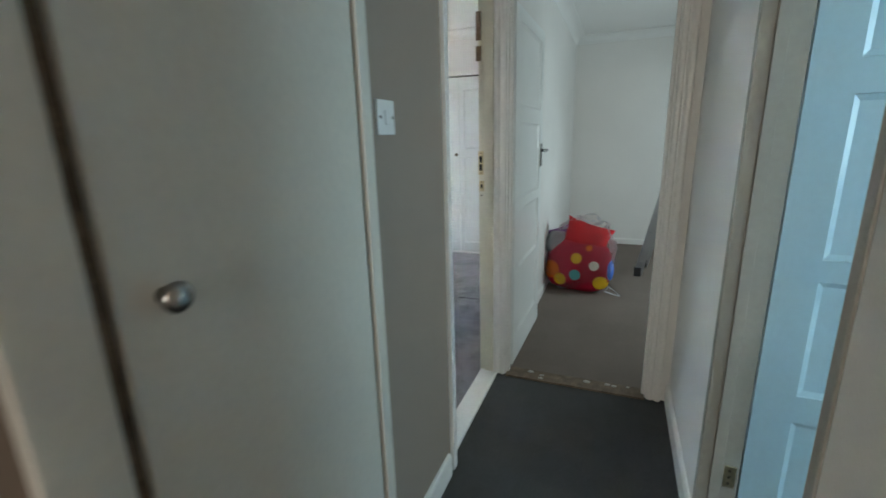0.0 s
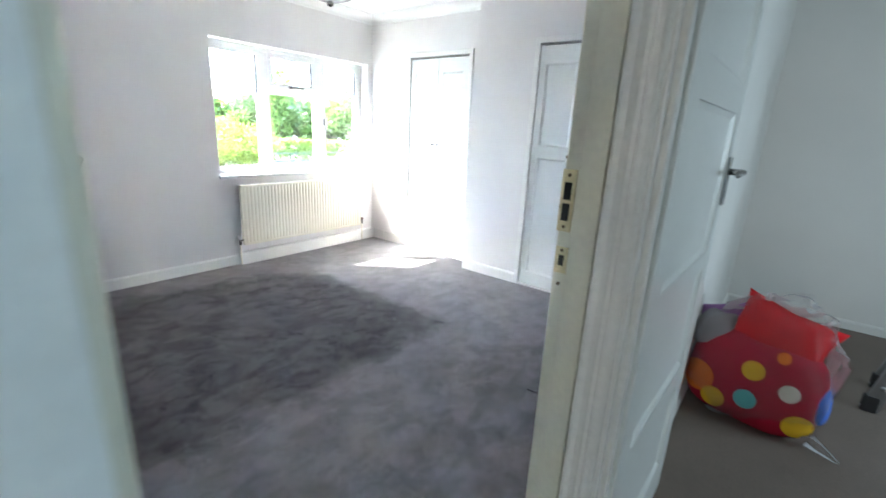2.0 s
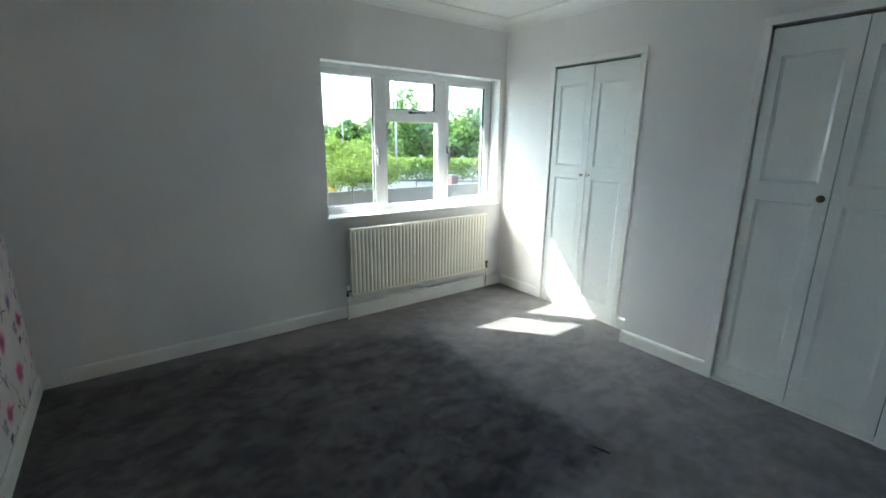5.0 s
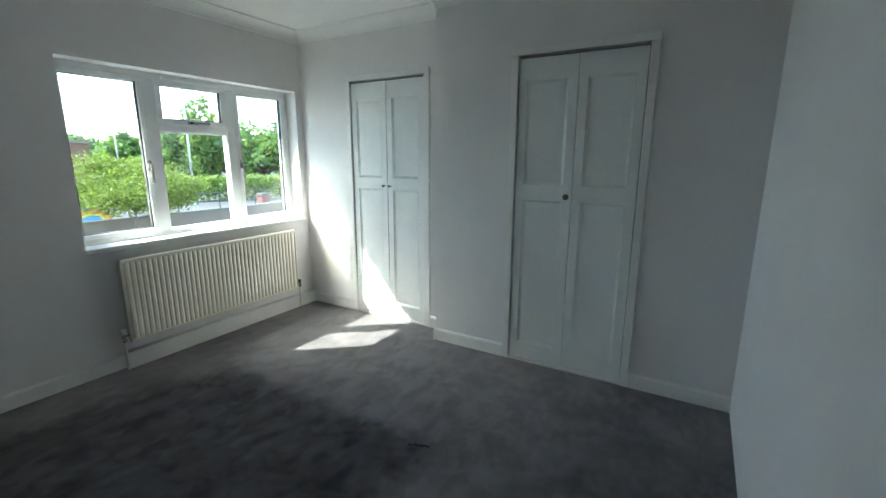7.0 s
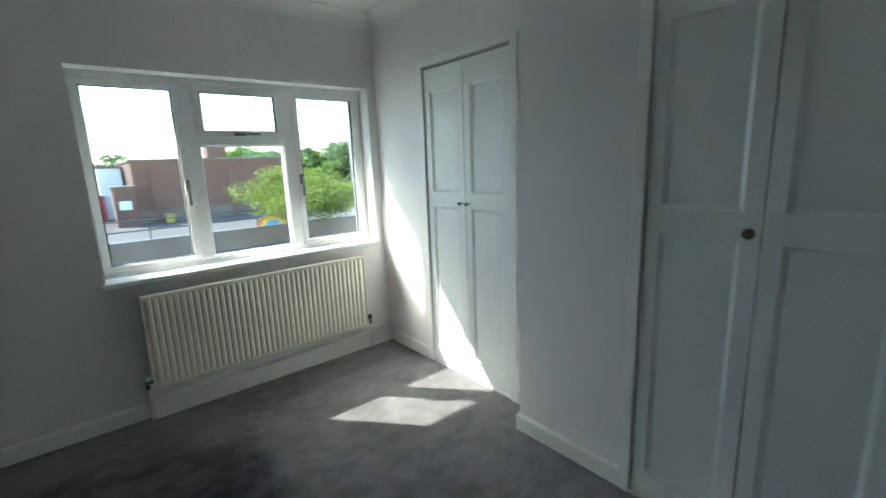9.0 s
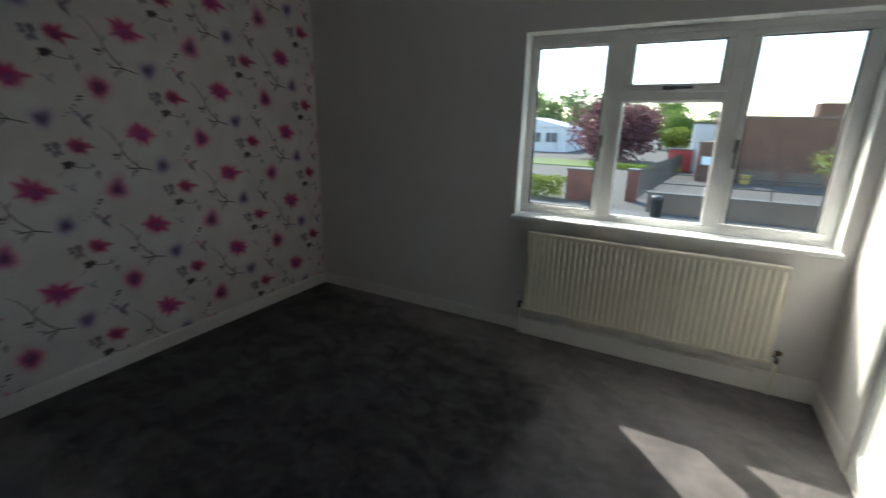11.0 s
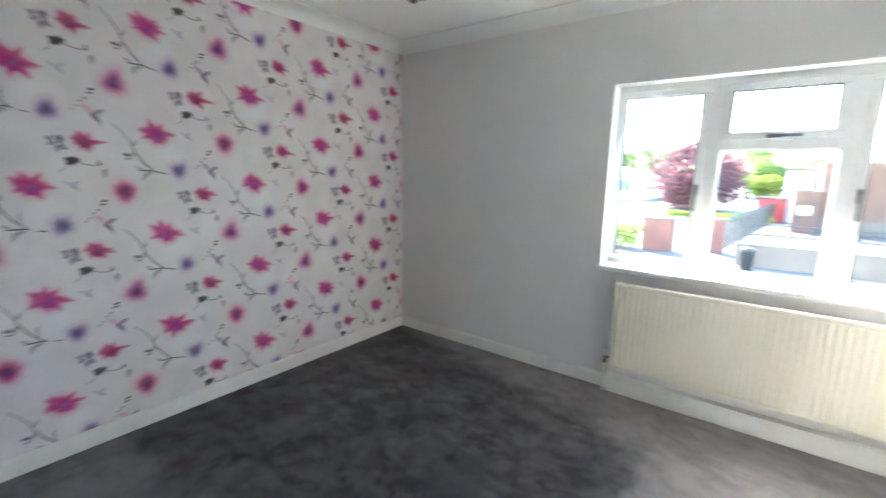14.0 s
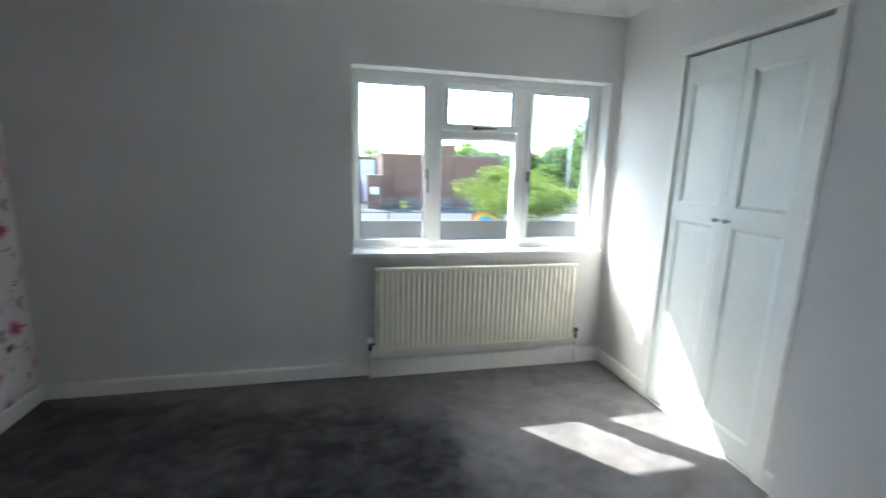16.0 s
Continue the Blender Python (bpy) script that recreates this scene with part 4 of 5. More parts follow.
def pendant():
    x, y = 1.73, 1.63
    ob = thing("pendant_lamp", (x, y, TOP), "hanging bowl lamp of grey frosted glass, unlit", "ceiling lamp")
    frosted = material("frosted_grey_glass", (0.45, 0.46, 0.47), 0.25, 0.06, 8, 80, 0.05)
    bm = bmesh.new()
    turned(bm, [(0.05, -0.028), (0.05, -0.012), (0.04, 0.0)], Matrix.Translation((x, y, TOP)), 24)
    part("ceiling_rose", bm, PVC, ob, smooth=True)
    bm = bmesh.new()
    rod(bm, (x, y, 2.06), (x, y, TOP - 0.02), 0.004)
    part("cord", bm, PVC, ob)
    bm = bmesh.new()
    turned(bm, [(0.010, 1.968), (0.06, 1.972), (0.115, 1.99), (0.148, 2.02), (0.155, 2.05), (0.150, 2.052), (0.143, 2.024), (0.112, 1.998), (0.05, 1.985), (0.008, 1.984)], Matrix.Translation((x, y, 0)), 32)
    part("shade", bm, frosted, ob, "shallow frosted glass bowl", True)
    bm = bmesh.new()
    turned(bm, [(0.004, 1.940), (0.016, 1.946), (0.020, 1.957), (0.012, 1.968), (0.008, 1.99), (0.008, 2.07), (0.02, 2.075)], Matrix.Translation((x, y, 0)), 16)
    part("finial", bm, CHROME, ob, "dark metal finial", True)
    for k in range(3):
        a = 2 * math.pi * k / 3
        bm = bmesh.new()
        rod(bm, (x + 0.015 * math.cos(a), y + 0.015 * math.sin(a), 2.12), (x + 0.15 * math.cos(a), y + 0.15 * math.sin(a), 2.048), 0.002, n=6)
        part("hanger", bm, CHROME, ob)


pendant()

# ---- small room: bag of cushions and folding ladder ----


def fabric(name, colour):
    return material(name, colour, 0.85, 0.08, 9, 260, 0.35, depth=0.002, fine=0.06, spec=0.2)


def cushion(bm, place, sx, sy, sz, crease=0.0, e=0.62, n=28):
    """A plump pillow: square in plan, thin at the rim, with pulled corners."""
    verts = bmesh.ops.create_uvsphere(bm, u_segments=n, v_segments=n // 2 + 2, radius=1.0)["verts"]
    for v in verts:
        x, y, z = v.co
        q = lambda c: math.copysign(abs(c) ** e, c)
        p = Vector((q(x) * sx, y * sy * (1 - 0.35 * (x * x * z * z)), q(z) * sz))
        p += Vector((noise.noise(p * 9), noise.noise(p * 9 + Vector((5, 0, 0))), noise.noise(p * 9 + Vector((0, 7, 0))))) * crease
        v.co = place @ p
    return verts


def square_cushion(bm, place, sx, sy, sz, n=16):
    """A flat square pillow whose four corners stand out in points."""
    grid = {}
    for side in (-1, 1):
        for i in range(n + 1):
            for k in range(n + 1):
                u, w = 2 * i / n - 1, 2 * k / n - 1
                rim = i in (0, n) or k in (0, n)
                if rim and (1, i, k) not in grid and (-1, i, k) in grid:
                    grid[side, i, k] = grid[-1, i, k]
                    continue
                p = Vector((sx * u * (1 - 0.13 * (1 - w * w)), side * sy * ((1 - u * u) * (1 - w * w)) ** 0.45, sz * w * (1 - 0.13 * (1 - u * u))))
                p.y += 0.008 * noise.noise(p * 11) + 0.012 * u * w
                grid[side, i, k] = bm.verts.new(place @ p)
        for i in range(n):
            for k in range(n):
                q = [grid[side, i, k], grid[side, i + 1, k], grid[side, i + 1, k + 1], grid[side, i, k + 1]]
                bm.faces.new(q if side < 0 else q[::-1])


def film_material():
    m = bpy.data.materials.new("clear_plastic_film")
    m.use_nodes = True
    n, l = m.node_tree.nodes, m.node_tree.links
    gl = n["Principled BSDF"]
    gl.inputs["Roughness"].default_value = 0.12
    gl.inputs["Base Color"].default_value = (0.85, 0.88, 0.92, 1)
    tr = n.new("ShaderNodeBsdfTransparent")
    fr = n.new("ShaderNodeFresnel")
    fr.inputs["IOR"].default_value = 1.5
    mul = n.new("ShaderNodeMath")
    mul.operation = "MULTIPLY_ADD"
    mul.inputs[1].default_value, mul.inputs[2].default_value = 0.7, 0.010
    mix = n.new("ShaderNodeMixShader")
    l.new(fr.outputs[0], mul.inputs[0])
    l.new(mul.outputs[0], mix.inputs[0])
    l.new(tr.outputs[0], mix.inputs[1])
    l.new(gl.outputs[0], mix.inputs[2])
    l.new(mix.outputs[0], n["Material Output"].inputs["Surface"])
    return m


def bag():
    c = Vector((3.955, 2.42, 0))
    red, crimson = fabric("red_felt", (0.62, 0.012, 0.018)), fabric("crimson_felt", (0.38, 0.008, 0.03))
    yellow, orange = fabric("yellow_felt", (0.72, 0.42, 0.02)), fabric("orange_felt", (0.75, 0.16, 0.01))
    white, cyan, grey = fabric("white_felt", (0.72, 0.70, 0.62)), fabric("turquoise_felt", (0.12, 0.45, 0.47)), fabric("grey_fleece", (0.30, 0.29, 0.30))
    blue, violet = fabric("blue_felt", (0.08, 0.2, 0.7)), fabric("violet_felt", (0.28, 0.14, 0.34))
    ob = thing("bag_of_cushions", (c.x, c.y, 0), "clear plastic bag of red spotted cushions on the carpet", "bag")
    body = bmesh.new()
    sx, sy, sz = 0.275, 0.125, 0.225
    place = pose(c.x, c.y, 0.222, -10, 3, -6)
    cushion(body, place, sx, sy, sz, 0.006, 0.55)
    spotted = part("cushion", body, crimson, ob, "crimson cushion with coloured spots", True)
    for x, z, r, m in ((0.0, 0.066, 0.046, yellow), (0.150, 0.022, 0.040, white), (0.004, -0.078, 0.046, cyan), (-0.212, -0.062, 0.078, orange), (-0.120, -0.135, 0.052, yellow), (0.215, -0.120, 0.058, yellow), (0.09, 0.165, 0.026, orange)):
        bm = bmesh.new()
        n = 24
        ring = [[bm.verts.new((x + r * s * math.cos(2 * math.pi * i / n), 0, z + r * s * math.sin(2 * math.pi * i / n))) for i in range(n)] for s in (0.35, 0.7, 1.0)]
        mid = bm.verts.new((x, 0, z))
        for i in range(n):
            bm.faces.new((mid, ring[0][i], ring[0][(i + 1) % n]))
            for a, b2 in zip(ring, ring[1:]):
                bm.faces.new((a[i], b2[i], b2[(i + 1) % n], a[(i + 1) % n]))
        for v in bm.verts:
            nx, nz = min(1, abs(v.co.x / sx)) ** (1 / 0.55), min(1, abs(v.co.z / sz)) ** (1 / 0.55)
            v.co.y = -sy * math.sqrt(max(0.0, 1 - nx * nx - nz * nz)) * (1 - 0.35 * nx * nx * nz * nz) - 0.008
        bm.transform(place)
        part("spot", bm, m, spotted, smooth=True)
    bm = bmesh.new()
    square_cushion(bm, pose(c.x + 0.060, c.y + 0.02, 0.470, -14, 16, -4), 0.205, 0.065, 0.135)
    part("cushion", bm, red, ob, "plain bright red cushion", True)
    bm = bmesh.new()
    square_cushion(bm, pose(c.x - 0.17, c.y + 0.10, 0.44, -8, -20, 0), 0.12, 0.05, 0.10)
    part("cushion", bm, violet, ob, "violet cushion at the back", True)
    bm = bmesh.new()
    cushion(bm, pose(c.x + 0.25, c.y - 0.02, 0.20, 0, 0, 0), 0.045, 0.07, 0.09, 0.01)
    part("cushion", bm, blue, ob, "blue cushion", True)
    bm = bmesh.new()
    cushion(bm, pose(c.x - 0.20, c.y + 0.03, 0.40, 0, 20, 0), 0.085, 0.08, 0.11, 0.035)
    part("soft_toy", bm, grey, ob, "grey fleece bundle", True)
    film = bmesh.new()
    rnd = random.Random(8)
    for v in bmesh.ops.create_icosphere(film, subdivisions=4, radius=1.0)["verts"]:
        x, y, z = v.co
        up = max(0.0, z)
        wide = 0.295 * (1.0 - 0.42 * up ** 1.3)
        p = Vector((math.copysign(abs(x) ** 0.75, x) * wide + 0.07 * up, y * (0.175 - 0.10 * up), math.copysign(abs(z) ** 0.8, z) * (0.335 + 0.02 * math.sin(9 * x + 4 * y))))
        s = p * 7
        p += Vector((noise.noise(s), noise.noise(s + Vector((9, 0, 0))), 0.6 * noise.noise(s + Vector((0, 4, 0))))) * 0.045 * (0.3 + up + 0.5 * max(0, x))
        p += Vector((rnd.uniform(-1, 1), rnd.uniform(-1, 1), rnd.uniform(-1, 1))) * 0.008 * (0.3 + up + 1.2 * max(0, x))
        v.co = Vector((c.x + p.x, c.y + p.y - 0.015, max(0.004, 0.335 + p.z)))
    part("plastic_film", film, film_material(), ob, "crinkled clear plastic")
    bm = bmesh.new()
    rod(bm, (c.x + 0.25, c.y - 0.09, 0.05), (c.x + 0.36, c.y - 0.12, 0.008), 0.035, 0.008, 8)
    part("knotted_corner", bm, film_material(), ob, "twisted clear plastic corner", True)


bag()


def ladder():
    """Hinged aluminium ladder standing as an A: the climbing side, big joints, and the far side."""
    foot, mid, top, far = Vector((4.50, 3.12, 0.0)), Vector((4.685, 3.12, 0.89)), Vector((4.875, 3.12, 1.56)), Vector((5.60, 3.12, 0.0))
    half = 0.17
    ob = thing("folding_ladder", (foot.x, foot.y, 0), "folding aluminium ladder with large hinge joints, standing open", "ladder")
    top2 = Vector((5.03, 3.12, 1.58))
    runs = [(foot, mid), (mid, top), (top, top2), (top2, far)]
    off = Vector((0.034, half, 0))
    for a, b in runs:
        d = (b - a).normalized()
        for s in (-1, 1):
            bm = bmesh.new()
            m = Matrix.Translation((a + b) / 2 + s * off) @ d.to_track_quat("Z", "Y").to_matrix().to_4x4()
            bmesh.ops.create_cube(bm, size=1.0, matrix=m @ Matrix.Diagonal((0.026, 0.075, (b - a).length - 0.02, 1)))
            soften(bm, 0.005)
            part("stile", bm, STEEL, ob)
    for a, b in ((foot, mid), (mid, top), (top2, far)):
        n = max(1, round((b - a).length / 0.27))
        for i in range(n):
            p = a.lerp(b, (i + 0.5) / n)
            bm = bmesh.new()
            rod(bm, p - off * 1.12, p + off * 1.12, 0.014, n=10)
            part("rung", bm, STEEL, ob, smooth=True)
    for p in (mid, top, top2):
        for s in (-1, 1):
            bm = bmesh.new()
            rod(bm, p + off * s * 0.86, p + off * s * 1.16, 0.046, n=20)
            rod(bm, p + off * s * 1.16, p + off * s * 1.24, 0.020, n=12)
            part("hinge_joint", bm, STEEL, ob, smooth=True)
    for p in (foot, far):
        for s in (-1, 1):
            bm = bmesh.new()
            q = p + s * off
            box(bm, q.x - 0.032, q.x + 0.032, q.y - 0.02, q.y + 0.02, 0.002, 0.09)
            soften(bm, 0.006)
            part("foot", bm, RUBBER, ob, "dark rubber foot")
    bm = bmesh.new()
    p = mid.lerp(top, 0.55) - off
    box(bm, p.x - 0.018, p.x + 0.018, p.y - 0.0145, p.y - 0.0125, p.z - 0.05, p.z + 0.05)
    part("sticker", bm, material("blue_sticker", (0.06, 0.2, 0.55), 0.4), ob, "small blue sticker")


ladder()

# ---- landing ----
bal = thing("balustrade", (4.1, -2.66, 0), "painted landing balustrade with plain spindles", "balustrade")
boxpart("handrail", (XH, XR, -2.70, -2.63, 0.84, 0.885), TRIM, bal, 0.012)
boxpart("base_rail", (XH, XR, -2.69, -2.64, 0.001, 0.05), TRIM, bal, 0.004)
for i in range(9):
    x = XH + 0.05 + i * 0.099
    boxpart("spindle", (x - 0.014, x + 0.014, -2.68, -2.65, 0.048, 0.842), TRIM, bal, 0.003)
scars = thing("hinge_recess", (3.563, DY1, 1.82), "old dark hinge recesses in the cream jamb", "hinge recess")
for z0, z1 in ((1.705, 1.775), (1.80, 1.93)):
    boxpart("recess_plate", (3.543, 3.570, DY1 - 0.003, DY1 + 0.001, z0, z1), BRONZE, scars, 0.001)
for i in range(7):
    rnd = random.Random(i)
    bm = bmesh.new()
    x, y = rnd.uniform(SX0 + 0.05, SX1 - 0.05), rnd.uniform(YE - 0.01, YE + 0.06)
    ball(bm, (x, y, 0.010), rnd.uniform(0.006, 0.014), 1.6, 1, 0.5, 7, 5)
    solid("plaster_crumb", bm, PLASTER, "pale crumb of plaster on the bare threshold", "debris", "")

# ---- outdoors ----
G = -2.7
MIDDLE = Vector((3.0, 1.7, 0))


def out(az, dist):
    """A place on the ground by its bearing (degrees from the window's normal) and distance from the middle of the room."""
    return Vector((MIDDLE.x - dist * math.cos(radians(az)), MIDDLE.y + dist * math.sin(radians(az)), G))


TARMAC = material("pale_tarmac", (0.085, 0.076, 0.066), 0.9, 0.15, 0.4, 30, 0.3, fine=0.06)
GRASS = material("mown_grass", (0.10, 0.15, 0.03), 0.9, 0.25, 0.8, 40, 0.5, fine=0.15)
PAVE = material("concrete_paving", (0.13, 0.127, 0.12), 0.9, 0.15, 0.8, 30, 0.3, fine=0.06)
BRICK = material("dark_brown_brick", (0.132, 0.071, 0.051), 0.9, 0.25, 1.2, 14, 0.4, fine=0.12)
REDBRICK = material("red_brick", (0.18, 0.075, 0.058), 0.9, 0.25, 1.5, 14, 0.4, fine=0.12)
CONCRETE = material("grey_retaining_wall", (0.15, 0.115, 0.092), 0.9, 0.2, 1.0, 20, 0.3, fine=0.08)
RENDERED = material("white_render", (0.62, 0.64, 0.66), 0.8, 0.08, 0.8)
IRON = material("black_railing_paint", (0.025, 0.026, 0.028), 0.5, 0.1)
GREYSTEEL = material("galvanised_steel", (0.35, 0.36, 0.37), 0.5, 0.1, 5, metal=0.6)
BARK = material("grey_bark", (0.13, 0.10, 0.075), 0.9, 0.3, 6, 40, 0.6)
GREEN = leaf_material("maple_leaves", (0.095, 0.14, 0.014), (0.25, 0.30, 0.045))
DEEP = leaf_material("dark_leaves", (0.08, 0.13, 0.05), (0.19, 0.26, 0.10))
MIDGREEN = leaf_material("mid_green_leaves", (0.08, 0.15, 0.025), (0.18, 0.27, 0.05))
PURPLE = leaf_material("copper_beech_leaves", (0.09, 0.035, 0.045), (0.22, 0.09, 0.10))
HEDGE = leaf_material("hedge_leaves", (0.12, 0.2, 0.02), (0.26, 0.34, 0.06))

slab("ground", [(-900, -1.0, -900, 900, G - 0.3, G)], TARMAC, "pale tarmac ground outside", "ground")
slab("pavement", [(-20.9, -1.0, -40, 60, G, G + 0.06)], PAVE, "pale concrete paving before the wall", "pavement")
slab("lawn", [(-54, -45, -14, 1.0, G, G + 0.08)], GRASS, "mown green lawn strip", "lawn")
slab("verge", [(-70, -50, 16, 60, G, G + 0.08)], GRASS, "green grass verge under the trees", "lawn")


def crown(centre, rx, ry, rz, leaves, size, seed, clumps=14, spread=0.42):
    """Leaves in uneven clumps round the limbs, with gaps between."""
    rnd = random.Random(seed)
    verts, faces = [], []
    spots = []
    for _ in range(clumps):
        while True:
            p = Vector((rnd.uniform(-1, 1), rnd.uniform(-1, 1), rnd.uniform(-1, 1)))
            if 0.35 < p.length < 0.85:
                break
        spots.append((p, rnd.uniform(0.6, 1.25) * spread))
    for _ in range(leaves):
        p, s = rnd.choice(spots)
        d = Vector((rnd.gauss(0, 1), rnd.gauss(0, 1), rnd.gauss(0, 1))).normalized() * s * rnd.random() ** 0.4
        q = p + d
        c = Vector((centre[0] + q.x * rx, centre[1] + q.y * ry, centre[2] + q.z * rz))
        u = Vector((rnd.gauss(0, 1), rnd.gauss(0, 1), rnd.gauss(0, 0.6))).normalized()
        w = u.cross(Vector((rnd.gauss(0, 1), rnd.gauss(0, 1), rnd.gauss(0, 1)))).normalized()
        k = size * rnd.uniform(0.6, 1.3)
        b = len(verts)
        verts += [c - u * k, c + w * k * 0.45, c + u * k, c - w * k * 0.45]
        faces.append((b, b + 1, b + 2, b + 3))
    return verts, faces, spots


def tree(name, at, trunk_h, centre_z, rx, ry, rz, leaves, size, leafmat, seed, label, trunk_r=0.12, clumps=14):
    ob = thing(name, at, label, "tree")
    rnd = random.Random(seed)
    verts, faces, spots = crown((at.x, at.y, centre_z), rx, ry, rz, leaves, size, seed, clumps)
    bm = bmesh.new()
    fork = Vector((at.x, at.y, at.z + trunk_h))
    rod(bm, (at.x, at.y, at.z), fork, trunk_r, trunk_r * 0.7, 10)
    for p, s in spots[:9]:
        tip = Vector((at.x + p.x * rx, at.y + p.y * ry, centre_z + p.z * rz))
        bend = fork.lerp(tip, 0.5) + Vector((0, 0, 0.12 * rz))
        rod(bm, fork - Vector((0, 0, 0.1)), bend, trunk_r * 0.5, trunk_r * 0.3, 7)
        rod(bm, bend, tip, trunk_r * 0.3, trunk_r * 0.08, 6)
    part("trunk", bm, BARK, ob, "grey-brown trunk and limbs", True)
    data = bpy.data.meshes.new("crown")
    base = Vector(ob.location)
    data.from_pydata([v - base for v in verts], [], faces)
    data.materials.append(leafmat)
    cr = new("crown", data)
    cr.parent = ob
    tagged(cr, kind="stuff")
    return ob


# retaining wall with railing
RX = -21.0
wall = thing("retaining_wall", (RX, 16, G), "low grey retaining wall with dark railing along the car park", "wall")
boxpart("wall", (RX - 0.3, RX, 1.4, 46, G, G + 1.0), CONCRETE, wall, 0.02)
boxpart("coping", (RX - 0.36, RX + 0.06, 1.35, 46, G + 1.0, G + 1.08), PAVE, wall, 0.015)
for z in (1.52, 1.98):
    bm = bmesh.new()
    rod(bm, (RX - 0.15, 1.5, G + z), (RX - 0.15, 46, G + z), 0.028, n=8)
    part("rail", bm, IRON, wall)
for i in range(19):
    bm = bmesh.new()
    y = 1.6 + i * 2.4
    rod(bm, (RX - 0.15, y, G + 1.05), (RX - 0.15, y, G + 2.0), 0.03, n=8)
    part("post", bm, IRON, wall)

# rainbow board on the railing
rb = thing("rainbow_sign", (RX - 0.1, 9.6, G + 1.1), "painted rainbow board with blue ground on the railing", "sign")
for i, (r0, r1, c) in enumerate(((0.70, 0.86, (0.60, 0.14, 0.1)), (0.54, 0.70, (0.7, 0.36, 0.04)), (0.40, 0.54, (0.65, 0.55, 0.12)), (0.0, 0.40, (0.08, 0.28, 0.60)))):
    bm = bmesh.new()
    n = 20
    a = [bm.verts.new((RX - 0.09 + 0.004 * i, 9.6 + r1 * math.cos(math.pi * k / n), G + 1.1 + 0.62 * r1 * math.sin(math.pi * k / n))) for k in range(n + 1)]
    b = [bm.verts.new((RX - 0.09 + 0.004 * i, 9.6 + r0 * math.cos(math.pi * k / n), G + 1.1 + 0.62 * r0 * math.sin(math.pi * k / n))) for k in range(n + 1)]
    for k in range(n):
        bm.faces.new((a[k], a[k + 1], b[k + 1], b[k]))
    geo = bmesh.ops.extrude_face_region(bm, geom=bm.faces[:])
    for v in geo["geom"]:
        if isinstance(v, bmesh.types.BMVert):
            v.co.x -= 0.02
    part("band", bm, material("rainbow_paint", c, 0.5), rb)

# brick hall across the car park
hall = thing("brick_building", (-44, 12, G), "flat-roofed dark brown brick hall with rooftop plant box", "building")
boxpart("wall", (-56, -40, 5.2, 17.2, G, 2.30), BRICK, hall)
boxpart("parapet", (-56.1, -39.9, 5.1, 17.3, 2.30, 2.50), CONCRETE, hall, 0.02)
for y in (6.6, 9.6, 12.6, 15.6):
    boxpart("pilaster", (-40.0, -39.86, y - 0.25, y + 0.25, G, 1.6), BRICK, hall)
boxpart("base_course", (-40.0, -39.9, 5.2, 17.2, G, G + 1.0), CONCRETE, hall)
boxpart("plant_box", (-46.0, -44.0, 11.7, 13.4, 2.45, 3.65), BRICK, hall, 0.03)
annexe = thing("brick_annexe", (-39, 4.4, G), "low red-brown brick annexe with pale notice board", "building")
boxpart("wall", (-41, -38.6, 3.7, 5.15, G, G + 3.0), BRICK, annexe)
boxpart("roof_edge", (-41.1, -38.5, 3.6, 5.25, G + 3.0, G + 3.15), CONCRETE, annexe, 0.02)
boxpart("notice_board", (-38.6, -38.54, 4.0, 4.75, G + 1.35, G + 2.0), material("notice_paint", (0.55, 0.68, 0.8), 0.5), annexe, 0.005, "pale blue-white notice board")
upper = thing("rendered_block", (-50, 4, G), "white rendered block behind the brick hall", "building")
boxpart("wall", (-54, -47, 3.2, 5.0, G, 1.9), RENDERED, upper)
boxpart("roof_edge", (-54.1, -46.9, 3.1, 5.1, 1.9, 2.05), CONCRETE, upper, 0.02)
shed = thing("workshop", (-75, -20, G), "pale blue-white workshop with low pitched roof", "building")
boxpart("wall", (-82, -70, -27, -14.2, G, 1.2), RENDERED, shed)
bm = bmesh.new()
extruded(bm, [(0, 0), (13.2, 0), (6.6, 1.5)], Matrix(((0, 0, 1, -82.2), (1, 0, 0, -27.2), (0, 1, 0, 1.2), (0, 0, 0, 1))), 12.4)
part("roof", bm, RENDERED, shed)
for y in (-19.5, -16.8):
    wdw = boxpart("window", (-70.0, -69.9, y - 0.9, y + 0.9, -1.2, 0.3), material("dark_far_glass", (0.05, 0.07, 0.1), 0.2), shed)
    boxpart("frame", (-69.92, -69.86, y - 0.04, y + 0.04, -1.2, 0.3), RENDERED, wdw)

# gate piers and fence
for x, y, w, h in ((-23.2, -2.3, 1.5, 1.7), (-24.5, 0.35, 0.62, 1.75)):
    pier = thing("brick_pier", (x, y, G), "red brick gate pier with pale cap", "gate pier", "brick gate piers")
    boxpart("shaft", (x - 0.3, x + 0.3, y - w / 2, y + w / 2, G, G + h), REDBRICK, pier, 0.01)
    boxpart("cap", (x - 0.36, x + 0.36, y - w / 2 - 0.06, y + w / 2 + 0.06, G + h, G + h + 0.1), PAVE, pier, 0.02)
fence = thing("metal_fence", (-35, 1.2, G), "black upright-bar metal fence along the path", "fence")
fa, fb = Vector((-26, 0.6, G)), Vector((-46, 2.6, G))
for z in (0.25, 1.65):
    bm = bmesh.new()
    rod(bm, fa + Vector((0, 0, z)), fb + Vector((0, 0, z)), 0.03, n=6)
    part("rail", bm, IRON, fence)
